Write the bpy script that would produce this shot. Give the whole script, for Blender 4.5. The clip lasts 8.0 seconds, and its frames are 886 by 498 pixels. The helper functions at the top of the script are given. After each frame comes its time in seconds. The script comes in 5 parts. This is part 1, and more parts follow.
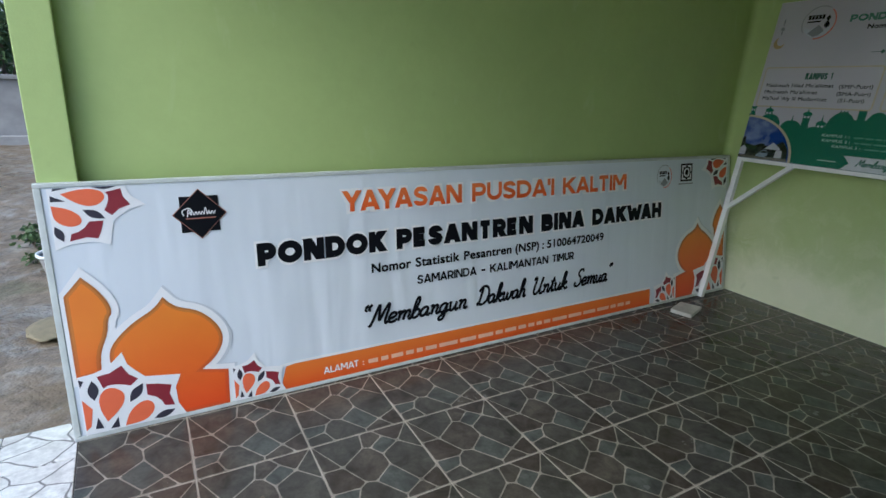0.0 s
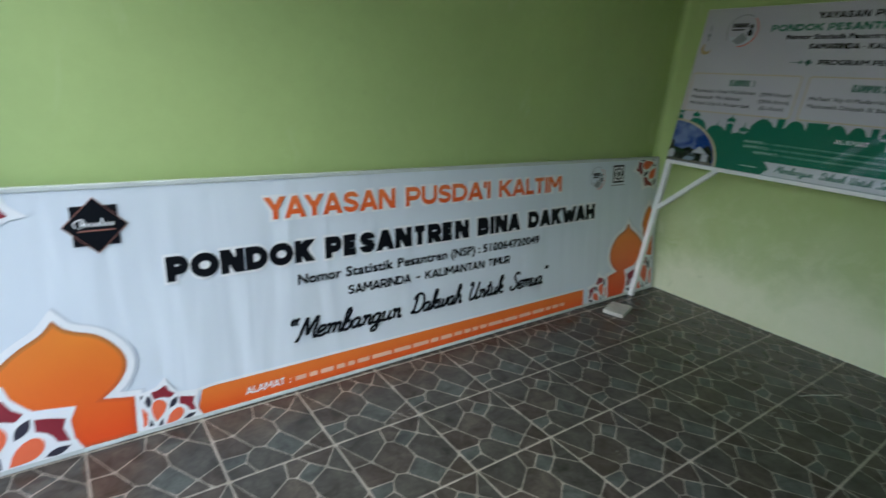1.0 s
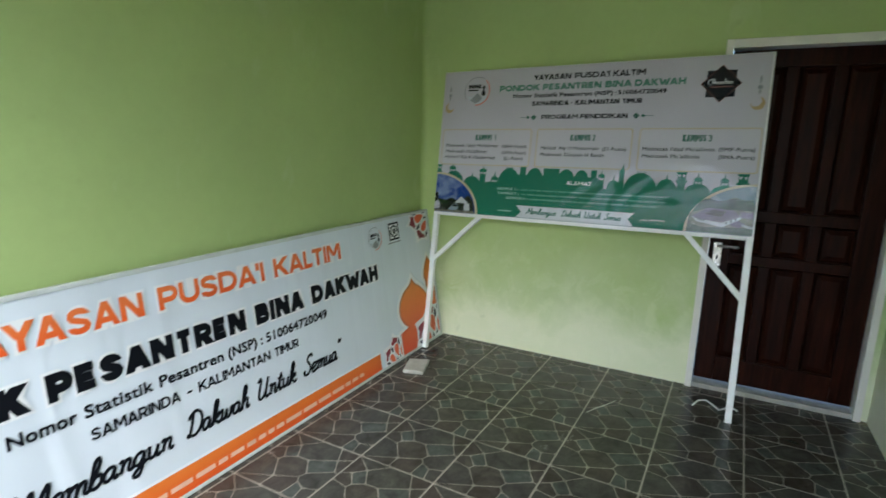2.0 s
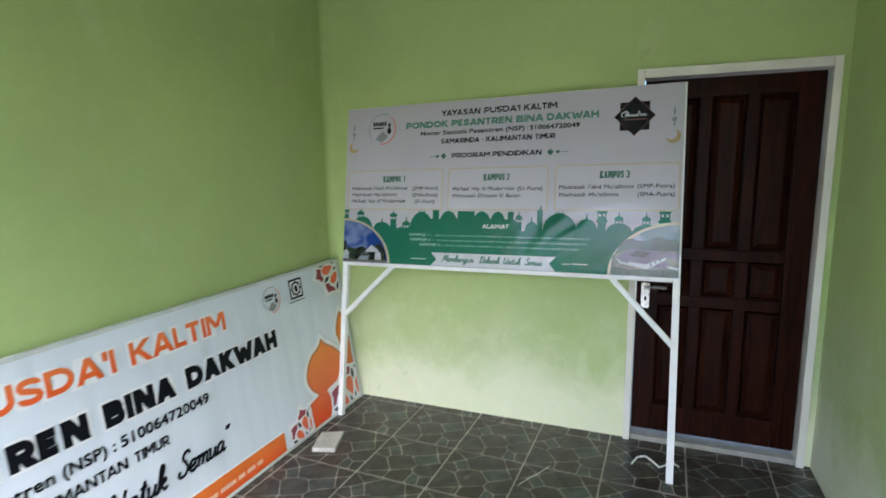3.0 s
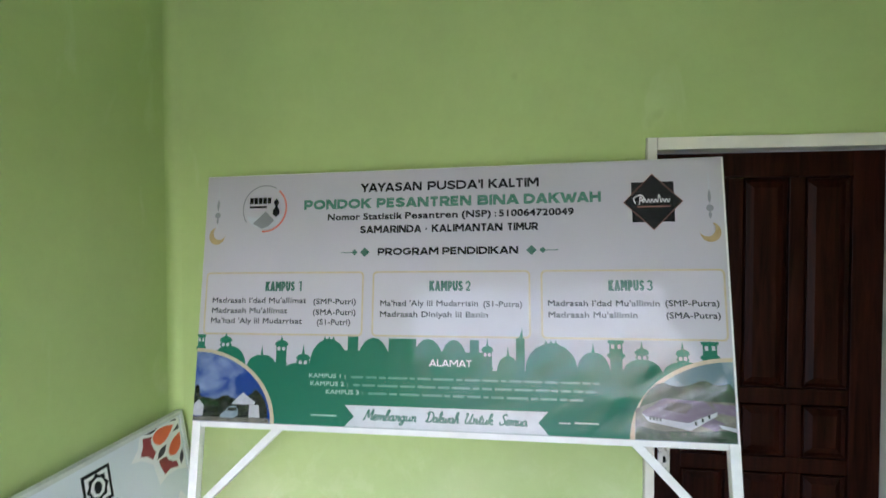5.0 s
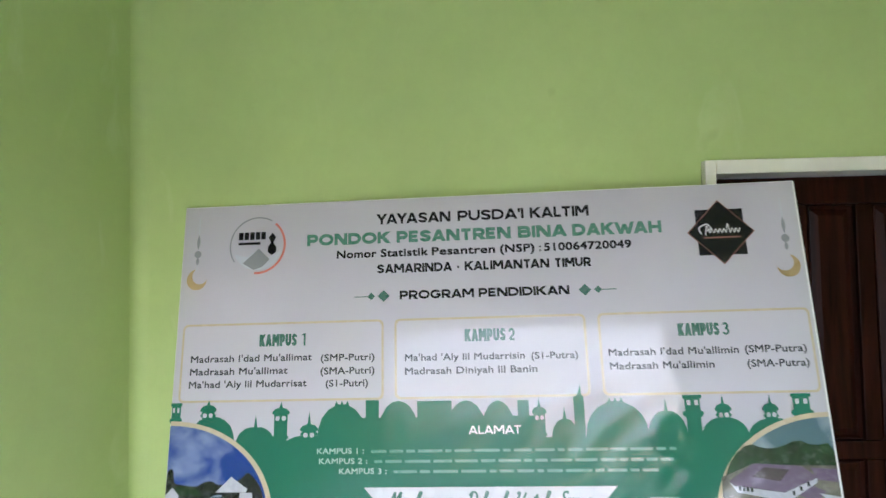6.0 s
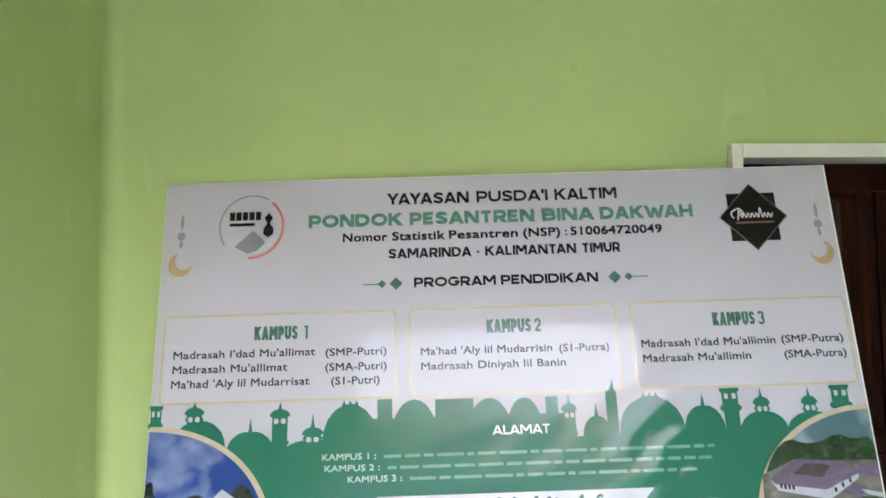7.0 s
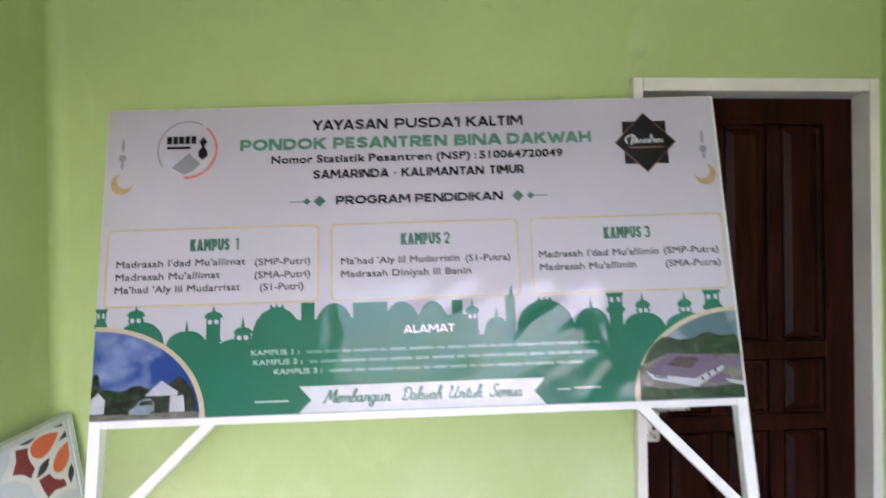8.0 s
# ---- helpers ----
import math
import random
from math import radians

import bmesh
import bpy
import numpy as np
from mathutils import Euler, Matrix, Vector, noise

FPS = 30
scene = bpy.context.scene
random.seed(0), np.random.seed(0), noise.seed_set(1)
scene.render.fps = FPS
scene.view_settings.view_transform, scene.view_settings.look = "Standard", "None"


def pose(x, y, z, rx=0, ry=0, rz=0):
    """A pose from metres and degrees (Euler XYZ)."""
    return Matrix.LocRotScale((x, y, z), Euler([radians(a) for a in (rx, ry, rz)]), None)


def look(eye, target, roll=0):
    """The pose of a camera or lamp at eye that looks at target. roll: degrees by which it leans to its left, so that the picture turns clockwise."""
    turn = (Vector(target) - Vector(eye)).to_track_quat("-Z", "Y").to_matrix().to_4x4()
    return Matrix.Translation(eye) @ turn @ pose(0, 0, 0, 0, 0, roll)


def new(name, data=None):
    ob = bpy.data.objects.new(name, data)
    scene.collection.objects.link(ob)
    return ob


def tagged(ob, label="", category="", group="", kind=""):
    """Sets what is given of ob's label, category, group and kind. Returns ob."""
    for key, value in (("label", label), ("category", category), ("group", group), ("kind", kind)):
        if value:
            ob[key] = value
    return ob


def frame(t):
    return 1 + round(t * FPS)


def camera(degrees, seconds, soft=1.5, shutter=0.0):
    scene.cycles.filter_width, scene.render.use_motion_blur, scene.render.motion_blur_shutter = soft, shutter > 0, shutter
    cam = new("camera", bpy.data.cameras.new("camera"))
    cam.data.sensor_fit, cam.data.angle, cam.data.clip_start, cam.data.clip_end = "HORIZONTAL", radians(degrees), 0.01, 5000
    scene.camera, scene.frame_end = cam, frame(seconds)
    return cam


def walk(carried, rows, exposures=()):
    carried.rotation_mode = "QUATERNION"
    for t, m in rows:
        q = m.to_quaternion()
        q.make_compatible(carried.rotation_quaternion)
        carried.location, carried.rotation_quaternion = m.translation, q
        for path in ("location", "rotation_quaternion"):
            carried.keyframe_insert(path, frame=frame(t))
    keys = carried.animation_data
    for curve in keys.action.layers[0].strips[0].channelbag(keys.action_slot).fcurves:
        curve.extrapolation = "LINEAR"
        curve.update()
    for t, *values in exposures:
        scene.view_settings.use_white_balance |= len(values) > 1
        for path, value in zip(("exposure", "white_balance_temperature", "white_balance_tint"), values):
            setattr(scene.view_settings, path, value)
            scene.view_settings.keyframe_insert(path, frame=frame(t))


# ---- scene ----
cam = camera(79.7, 8.0, shutter=0.4)
PATH = [
    (0, (-3.849, -2.36, 1.398), (-2.858, -0.728, 0.803), 2.9),
    (0.5, (-3.82, -2.266, 1.384), (-2.817, -0.647, 0.773), 3.2),
    (1, (-3.763, -2.239, 1.461), (-2.578, -0.755, 0.833), 4.9),
    (1.5, (-3.674, -2.156, 1.508), (-2.172, -0.947, 0.978), 3.2),
    (2, (-3.617, -2.06, 1.526), (-1.876, -1.161, 1.124), 1.5),
    (2.2, (-3.565, -2.123, 1.559), (-1.801, -1.263, 1.175), 0.8),
    (3.3, (-3.011, -2.066, 1.632), (-1.139, -1.403, 1.393), -0.5),
    (3.5, (-2.904, -1.994, 1.595), (-1.011, -1.373, 1.42), -0.1),
    (4, (-2.632, -1.859, 1.61), (-0.693, -1.379, 1.496), 0.4),
    (4.5, (-2.321, -1.727, 1.699), (-0.366, -1.318, 1.585), 0.7),
    (5, (-2.163, -1.487, 1.761), (-0.181, -1.227, 1.705), -0.1),
    (5.2, (-2.124, -1.403, 1.745), (-0.134, -1.203, 1.75), -0.8),
    (6.5, (-1.729, -1.057, 1.788), (0.269, -1.043, 1.865), -0.8),
    (7, (-1.704, -0.977, 1.717), (0.292, -1.064, 1.81), -0.8),
    (7.5, (-1.755, -1.001, 1.608), (0.238, -1.131, 1.698), -0.6),
    (8, (-1.879, -1.203, 1.535), (0.118, -1.322, 1.526), -0.8),
]
walk(cam, [(t, look(eye, target, roll)) for t, eye, target, roll in PATH], [(0.0, 0.84, 5250, 5), (1.0, 1.04, 5180, 2), (1.5, 1.38, 5330, 1), (2.0, 1.82, 5400, 3), (3.5, 2.44, 5300, 12), (5.0, 2.74, 5300, 13), (6.5, 3.16, 5400, 16), (7.5, 3.10, 5480, 19), (8.0, 2.99, 5450, 25)])


# ---- world, sun, exposure ----
world = bpy.data.worlds.new("sky")
scene.world = world
world.use_nodes = True
wn = world.node_tree.nodes
sky = wn.new("ShaderNodeTexSky")
sky.sky_type = "NISHITA"
sky.sun_disc = False
sky.sun_elevation, sky.sun_rotation = radians(44), radians(250)
sky.air_density, sky.dust_density, sky.ozone_density = 1.0, 4.0, 1.0
wn["Background"].inputs["Strength"].default_value = 0.13
world.node_tree.links.new(sky.outputs["Color"], wn["Background"].inputs["Color"])
sun = new("sun", bpy.data.lights.new("sun", "SUN"))
sun.data.energy, sun.data.angle, sun.data.color = 0.5, radians(50), (1.0, 0.985, 0.96)
sun.matrix_world = look((-6, -2.2, 6.2), (0, 0, 0))


# ---- materials ----
def nodes_of(name):
    m = bpy.data.materials.new(name)
    m.use_nodes = True
    return m, m.node_tree.nodes, m.node_tree.links, m.node_tree.nodes["Principled BSDF"]


def noise_node(n, l, scale, detail=3.0, rough=0.55, coord=None, distort=0.0):
    t = n.new("ShaderNodeTexNoise")
    t.inputs["Scale"].default_value, t.inputs["Detail"].default_value = scale, detail
    t.inputs["Roughness"].default_value, t.inputs["Distortion"].default_value = rough, distort
    if coord is not None:
        l.new(coord, t.inputs["Vector"])
    return t.outputs["Fac"]


def ramp(n, l, fac, lo, hi, a=0.0, b=1.0):
    r = n.new("ShaderNodeMapRange")
    r.inputs["From Min"].default_value, r.inputs["From Max"].default_value = lo, hi
    r.inputs["To Min"].default_value, r.inputs["To Max"].default_value = a, b
    l.new(fac, r.inputs["Value"])
    return r.outputs["Result"]


def blend(n, l, fac, a, b, mode="MIX"):
    m = n.new("ShaderNodeMix")
    m.data_type, m.blend_type = "RGBA", mode
    for v, socket in ((fac, m.inputs[0]), (a, m.inputs[6]), (b, m.inputs[7])):
        if isinstance(v, (int, float)):
            socket.default_value = v
        elif isinstance(v, tuple):
            socket.default_value = (*v, 1)
        else:
            l.new(v, socket)
    return m.outputs[2]


def times(n, l, a, b):
    m = n.new("ShaderNodeMath")
    m.operation = "MULTIPLY"
    for v, socket in ((a, m.inputs[0]), (b, m.inputs[1])):
        if isinstance(v, (int, float)):
            socket.default_value = v
        else:
            l.new(v, socket)
    return m.outputs[0]


def bump(n, l, p, height, strength, distance):
    b = n.new("ShaderNodeBump")
    b.inputs["Strength"].default_value, b.inputs["Distance"].default_value = strength, distance
    l.new(height, b.inputs["Height"])
    l.new(b.outputs["Normal"], p.inputs["Normal"])


def plain(name, color, rough=0.5, metal=0.0, vary=0.12, scale=9.0, grain=0.0, grain_scale=120.0, spec=0.5):
    """Paint, metal, print or plastic with cloudy variation, a fine grain and uneven gloss."""
    m, n, l, p = nodes_of(name)
    co = n.new("ShaderNodeTexCoord").outputs["Object"]
    big = noise_node(n, l, scale, 4, 0.6, co)
    dark = tuple(c * (1 - vary) for c in color)
    light = tuple(min(1, c * (1 + vary)) for c in color)
    l.new(blend(n, l, ramp(n, l, big, 0.3, 0.7), dark, light), p.inputs["Base Color"])
    l.new(ramp(n, l, noise_node(n, l, scale * 3, 3, 0.6, co), 0.3, 0.7, max(0.03, rough - 0.08), min(1, rough + 0.08)), p.inputs["Roughness"])
    p.inputs["Metallic"].default_value = metal
    p.inputs["Specular IOR Level"].default_value = spec
    if grain:
        bump(n, l, p, noise_node(n, l, grain_scale, 3, 0.6, co), grain, 0.004)
    return m


def wall_paint(name, color, pale, seed, damp):
    """Limy green wall paint: trowel waves, faded clouds and whitish salt stains from damp up to damp metres."""
    m, n, l, p = nodes_of(name)
    co = n.new("ShaderNodeNewGeometry").outputs["Position"]
    mp = n.new("ShaderNodeMapping")
    mp.inputs["Location"].default_value = (seed, seed * 2, seed * 3)
    l.new(co, mp.inputs["Vector"])
    co2 = mp.outputs["Vector"]
    base = blend(n, l, ramp(n, l, noise_node(n, l, 1.1, 4, 0.6, co2), 0.3, 0.7), tuple(c * 0.93 for c in color), tuple(c * 1.06 for c in color))
    base = blend(n, l, ramp(n, l, noise_node(n, l, 22, 4, 0.65, co2), 0.35, 0.75, 0, 0.22), base, tuple(c * 0.82 for c in color))
    sep = n.new("ShaderNodeSeparateXYZ")
    l.new(co, sep.inputs[0])
    height = ramp(n, l, sep.outputs["Z"], damp, damp * 0.25)
    cloud = ramp(n, l, noise_node(n, l, 2.1, 5, 0.55, co2, 0.5), 0.28, 0.66)
    fine = ramp(n, l, noise_node(n, l, 7, 5, 0.7, co2, 0.8), 0.50, 0.62)
    stain = times(n, l, height, cloud)
    base = blend(n, l, times(n, l, stain, 0.8), base, pale)
    base = blend(n, l, times(n, l, times(n, l, height, fine), 0.35), base, tuple(min(1, c * 1.1) for c in pale))
    low = ramp(n, l, sep.outputs["Z"], damp * 0.62, damp * 0.06)
    crust = ramp(n, l, times(n, l, low, noise_node(n, l, 2.6, 5, 0.6, co2, 0.4)), 0.14, 0.38, 0, 0.72)
    base = blend(n, l, crust, base, tuple(min(0.88, c * 1.2) for c in pale))
    spots = ramp(n, l, noise_node(n, l, 5.5, 2, 0.4, co2), 0.74, 0.8, 0, 0.3)
    base = blend(n, l, spots, base, tuple(c * 0.6 for c in color))
    rub = n.new("ShaderNodeMapping")
    rub.inputs["Scale"].default_value = (3.2, 3.2, 1.3)
    l.new(co2, rub.inputs["Vector"])
    scuff = ramp(n, l, noise_node(n, l, 1.6, 5, 0.62, rub.outputs["Vector"], 0.6), 0.60, 0.74, 0, 0.34)
    base = blend(n, l, scuff, base, tuple(min(1, c * 0.55 + q * 0.5) for c, q in zip(color, pale)))
    l.new(base, p.inputs["Base Color"])
    p.inputs["Roughness"].default_value = 0.62
    p.inputs["Specular IOR Level"].default_value = 0.35
    h = blend(n, l, 0.35, noise_node(n, l, 6, 3, 0.5, co2), noise_node(n, l, 130, 3, 0.6, co2))
    bump(n, l, p, h, 0.15, 0.012)
    return m


def flag_tile(name, stone_a, stone_b, joint, scale, rough, width, spec=0.5):
    """Glazed floor tile printed with irregular flagstones; each tile takes its own cut of the print."""
    m, n, l, p = nodes_of(name)
    co = n.new("ShaderNodeNewGeometry").outputs["Position"]
    info = n.new("ShaderNodeObjectInfo")
    off = n.new("ShaderNodeVectorMath")
    off.operation = "MULTIPLY_ADD"
    comb = n.new("ShaderNodeCombineXYZ")
    l.new(times(n, l, info.outputs["Random"], 37.0), comb.inputs[0])
    l.new(times(n, l, info.outputs["Random"], 91.0), comb.inputs[1])
    off.inputs[1].default_value = (0.85, 1.1, 0)
    l.new(co, off.inputs[0])
    l.new(comb.outputs[0], off.inputs[2])
    warp = n.new("ShaderNodeTexNoise")
    warp.inputs["Scale"].default_value, warp.inputs["Detail"].default_value = 9.0, 1.0
    l.new(off.outputs[0], warp.inputs["Vector"])
    mixv = n.new("ShaderNodeVectorMath")
    mixv.operation = "MULTIPLY_ADD"
    mixv.inputs[1].default_value = (0.05, 0.05, 0)
    l.new(warp.outputs["Color"], mixv.inputs[0])
    l.new(off.outputs[0], mixv.inputs[2])
    edge = n.new("ShaderNodeTexVoronoi")
    edge.voronoi_dimensions, edge.feature = "2D", "DISTANCE_TO_EDGE"
    cell = n.new("ShaderNodeTexVoronoi")
    cell.voronoi_dimensions, cell.feature = "2D", "F1"
    for v in (edge, cell):
        v.inputs["Scale"].default_value, v.inputs["Randomness"].default_value = scale, 1.0
        l.new(mixv.outputs[0], v.inputs["Vector"])
    gap = ramp(n, l, edge.outputs["Distance"], width * 0.55, width, 1, 0)
    hue = n.new("ShaderNodeSeparateColor")
    l.new(cell.outputs["Color"], hue.inputs[0])
    stone = blend(n, l, ramp(n, l, hue.outputs[0], 0.35, 0.7), stone_a, stone_b)
    stone = blend(n, l, ramp(n, l, noise_node(n, l, 28, 5, 0.65, off.outputs[0]), 0.35, 0.7, 0, 0.75), stone, tuple(c * 0.45 for c in stone_a))
    stone = blend(n, l, ramp(n, l, noise_node(n, l, 7, 3, 0.6, off.outputs[0]), 0.5, 0.75, 0, 0.35), stone, tuple(c * 1.5 for c in stone_b))
    dust = ramp(n, l, noise_node(n, l, 2.2, 5, 0.6, co), 0.4, 0.75, 0, 0.16)
    full = blend(n, l, gap, stone, joint)
    full = blend(n, l, dust, full, (0.30, 0.26, 0.21))
    l.new(full, p.inputs["Base Color"])
    p.inputs["Specular IOR Level"].default_value = spec
    l.new(ramp(n, l, noise_node(n, l, 4.5, 5, 0.65, co), 0.3, 0.75, rough - 0.08, rough + 0.16), p.inputs["Roughness"])
    h = blend(n, l, 0.4, gap, noise_node(n, l, 60, 4, 0.6, off.outputs[0]))
    bump(n, l, p, h, 0.12, 0.004)
    return m


def stone_print(name, color):
    """Glazed print of one stone: cloudy pigment, fine speckle, thin dust and an uneven gloss."""
    m, n, l, p = nodes_of(name)
    co = n.new("ShaderNodeNewGeometry").outputs["Position"]
    c = blend(n, l, ramp(n, l, noise_node(n, l, 11, 5, 0.62, co, 0.5), 0.32, 0.68), tuple(v * 0.5 for v in color), tuple(v * 1.4 for v in color))
    c = blend(n, l, ramp(n, l, noise_node(n, l, 70, 4, 0.65, co), 0.45, 0.75, 0, 0.5), c, tuple(v * 0.55 for v in color))
    c = blend(n, l, ramp(n, l, noise_node(n, l, 2.2, 5, 0.6, co), 0.42, 0.78, 0, 0.08), c, (0.26, 0.23, 0.19))
    l.new(c, p.inputs["Base Color"])
    p.inputs["Specular IOR Level"].default_value = 0.32
    l.new(ramp(n, l, noise_node(n, l, 4.5, 5, 0.65, co), 0.3, 0.75, 0.14, 0.30), p.inputs["Roughness"])
    bump(n, l, p, noise_node(n, l, 45, 4, 0.6, co), 0.10, 0.003)
    return m


def vinyl(name, color, rough, wave, wave_scale, stretch, spec=0.5):
    """Printed flex sheet: slack folds that bend what it mirrors, and a woven grain."""
    m, n, l, p = nodes_of(name)
    co = n.new("ShaderNodeTexCoord").outputs["Object"]
    mp = n.new("ShaderNodeMapping")
    mp.inputs["Scale"].default_value = stretch
    l.new(co, mp.inputs["Vector"])
    tone = noise_node(n, l, 1.7, 3, 0.5, co)
    l.new(blend(n, l, ramp(n, l, tone, 0.3, 0.7), tuple(c * 0.96 for c in color), tuple(min(1, c * 1.03) for c in color)), p.inputs["Base Color"])
    p.inputs["Roughness"].default_value = rough
    p.inputs["Specular IOR Level"].default_value = spec
    h = blend(n, l, 0.012, noise_node(n, l, wave_scale, 2, 0.4, mp.outputs["Vector"], 0.4), noise_node(n, l, 420, 2, 0.5, co))
    bump(n, l, p, h, 1.0, wave)
    return m


def laminate(name):
    """A clear glossy skin that lets the print through and mirrors the daylight."""
    m, n, l, p = nodes_of(name)
    clear, gloss, mix, edge = n.new("ShaderNodeBsdfTransparent"), n.new("ShaderNodeBsdfGlossy"), n.new("ShaderNodeMixShader"), n.new("ShaderNodeFresnel")
    gloss.inputs["Roughness"].default_value = 0.08
    edge.inputs["IOR"].default_value = 1.40
    l.new(edge.outputs[0], mix.inputs[0])
    l.new(clear.outputs[0], mix.inputs[1])
    l.new(gloss.outputs[0], mix.inputs[2])
    l.new(mix.outputs[0], n["Material Output"].inputs["Surface"])
    n.remove(p)
    return m


def wood(name, dark, light, rough):
    m, n, l, p = nodes_of(name)
    co = n.new("ShaderNodeTexCoord").outputs["Object"]
    mp = n.new("ShaderNodeMapping")
    mp.inputs["Scale"].default_value = (14, 14, 1.1)
    l.new(co, mp.inputs["Vector"])
    grain = noise_node(n, l, 2.4, 6, 0.65, mp.outputs["Vector"], 0.9)
    c = blend(n, l, ramp(n, l, grain, 0.3, 0.7), dark, light)
    c = blend(n, l, ramp(n, l, noise_node(n, l, 2.2, 3, 0.6, co), 0.45, 0.8, 0, 0.4), c, tuple(v * 0.55 for v in dark))
    l.new(c, p.inputs["Base Color"])
    p.inputs["Specular IOR Level"].default_value = 0.08
    l.new(ramp(n, l, grain, 0.3, 0.7, rough, rough + 0.16), p.inputs["Roughness"])
    bump(n, l, p, grain, 0.15, 0.003)
    return m


def earth(name):
    m, n, l, p = nodes_of(name)
    co = n.new("ShaderNodeNewGeometry").outputs["Position"]
    c = blend(n, l, ramp(n, l, noise_node(n, l, 1.3, 6, 0.65, co, 0.6), 0.3, 0.7), (0.15, 0.105, 0.055), (0.27, 0.215, 0.15))
    c = blend(n, l, ramp(n, l, noise_node(n, l, 3.4, 5, 0.6, co, 0.8), 0.50, 0.68), c, (0.33, 0.30, 0.25))
    c = blend(n, l, ramp(n, l, noise_node(n, l, 0.6, 5, 0.7, co), 0.56, 0.72, 0, 0.7), c, (0.07, 0.11, 0.03))
    c = blend(n, l, ramp(n, l, noise_node(n, l, 9, 5, 0.7, co, 0.5), 0.45, 0.7, 0, 0.6), c, (0.085, 0.062, 0.035))
    l.new(c, p.inputs["Base Color"])
    l.new(ramp(n, l, noise_node(n, l, 0.9, 4, 0.6, co), 0.4, 0.65, 0.25, 0.9), p.inputs["Roughness"])
    bump(n, l, p, noise_node(n, l, 2.6, 5, 0.6, co), 0.7, 0.12)
    return m


def fade(name, low, high, v0, v1, rough=0.4):
    """A printed blend of two inks up the sheet."""
    m, n, l, p = nodes_of(name)
    co = n.new("ShaderNodeTexCoord").outputs["Object"]
    sep = n.new("ShaderNodeSeparateXYZ")
    l.new(co, sep.inputs[0])
    c = blend(n, l, ramp(n, l, sep.outputs["Y"], v0, v1), low, high)
    c = blend(n, l, ramp(n, l, noise_node(n, l, 5, 3, 0.5, co), 0.4, 0.7, 0, 0.12), c, tuple(x * 0.75 for x in low))
    l.new(c, p.inputs["Base Color"])
    p.inputs["Roughness"].default_value = rough
    return m


def clouds(name, blue, white):
    m, n, l, p = nodes_of(name)
    co = n.new("ShaderNodeTexCoord").outputs["Object"]
    l.new(blend(n, l, ramp(n, l, noise_node(n, l, 5.5, 4, 0.5, co, 0.4), 0.46, 0.72), blue, white), p.inputs["Base Color"])
    p.inputs["Roughness"].default_value = 0.25
    return m


GREEN = (0.49, 0.61, 0.235)
M_WALL = wall_paint("green_wall_paint", GREEN, (0.72, 0.76, 0.56), 3.1, 0.02)
M_WALL_E = wall_paint("green_wall_paint_damp", GREEN, (0.74, 0.77, 0.54), 7.7, 0.95)
M_WALL_S = wall_paint("green_wall_paint_patched", GREEN, (0.74, 0.77, 0.60), 1.3, 1.1)
M_CEIL = plain("ceiling_paint", (0.82, 0.82, 0.80), 0.8, vary=0.06, scale=2)
M_STONE = [stone_print("brown_stone_print", (0.068, 0.058, 0.047)), stone_print("red_brown_stone_print", (0.058, 0.047, 0.038)), stone_print("blue_grey_stone_print", (0.076, 0.080, 0.072)), stone_print("grey_stone_print", (0.062, 0.058, 0.049))]
M_JOINT = stone_print("pale_joint_print", (0.27, 0.24, 0.20))
M_TILE_W = flag_tile("pale_flagstone_print_tile", (0.78, 0.76, 0.72), (0.85, 0.84, 0.81), (0.20, 0.19, 0.18), 8.6, 0.35, 0.036)
M_GROUT = plain("grout", (0.38, 0.335, 0.28), 0.85, vary=0.25, scale=6, grain=0.3)
M_GROUT_W = plain("dark_grout", (0.12, 0.11, 0.10), 0.85, vary=0.25, scale=6, grain=0.3)
M_WHITE = plain("white_frame_paint", (0.82, 0.79, 0.71), 0.45, vary=0.07, scale=4, grain=0.1)
M_WHITE_S = plain("white_enamel_steel", (0.88, 0.88, 0.87), 0.35, vary=0.06, scale=14)
M_ALU = plain("pale_frame_paint", (0.60, 0.63, 0.61), 0.45, vary=0.1, scale=12)
M_DOOR = wood("dark_varnished_wood", (0.0050, 0.0015, 0.0009), (0.036, 0.0095, 0.0048), 0.28)
M_CHROME = plain("brushed_chrome", (0.72, 0.70, 0.66), 0.3, metal=0.85, vary=0.08, scale=20)
M_CEMENT = plain("cement", (0.40, 0.38, 0.34), 0.85, vary=0.2, scale=7, grain=0.4)
M_SLATE = plain("broken_tile", (0.50, 0.48, 0.43), 0.7, vary=0.16, scale=16, grain=0.3)
M_EARTH = earth("wet_earth")
M_RETAIN = plain("weathered_concrete", (0.30, 0.29, 0.28), 0.9, vary=0.3, scale=1.4, grain=0.5, grain_scale=20)
M_LEAF = plain("leaf_green", (0.07, 0.12, 0.035), 0.55, vary=0.4, scale=3)
M_BARK = plain("bark", (0.13, 0.10, 0.075), 0.9, vary=0.3, scale=12, grain=0.5)
M_PLASTIC = plain("white_plastic", (0.78, 0.78, 0.76), 0.35, vary=0.05)
M_POTMUD = plain("potting_soil", (0.10, 0.075, 0.05), 0.95, vary=0.3, scale=30)
M_YELLOW = plain("yellow_sand", (0.24, 0.20, 0.12), 0.95, vary=0.15, scale=14, grain=0.5)
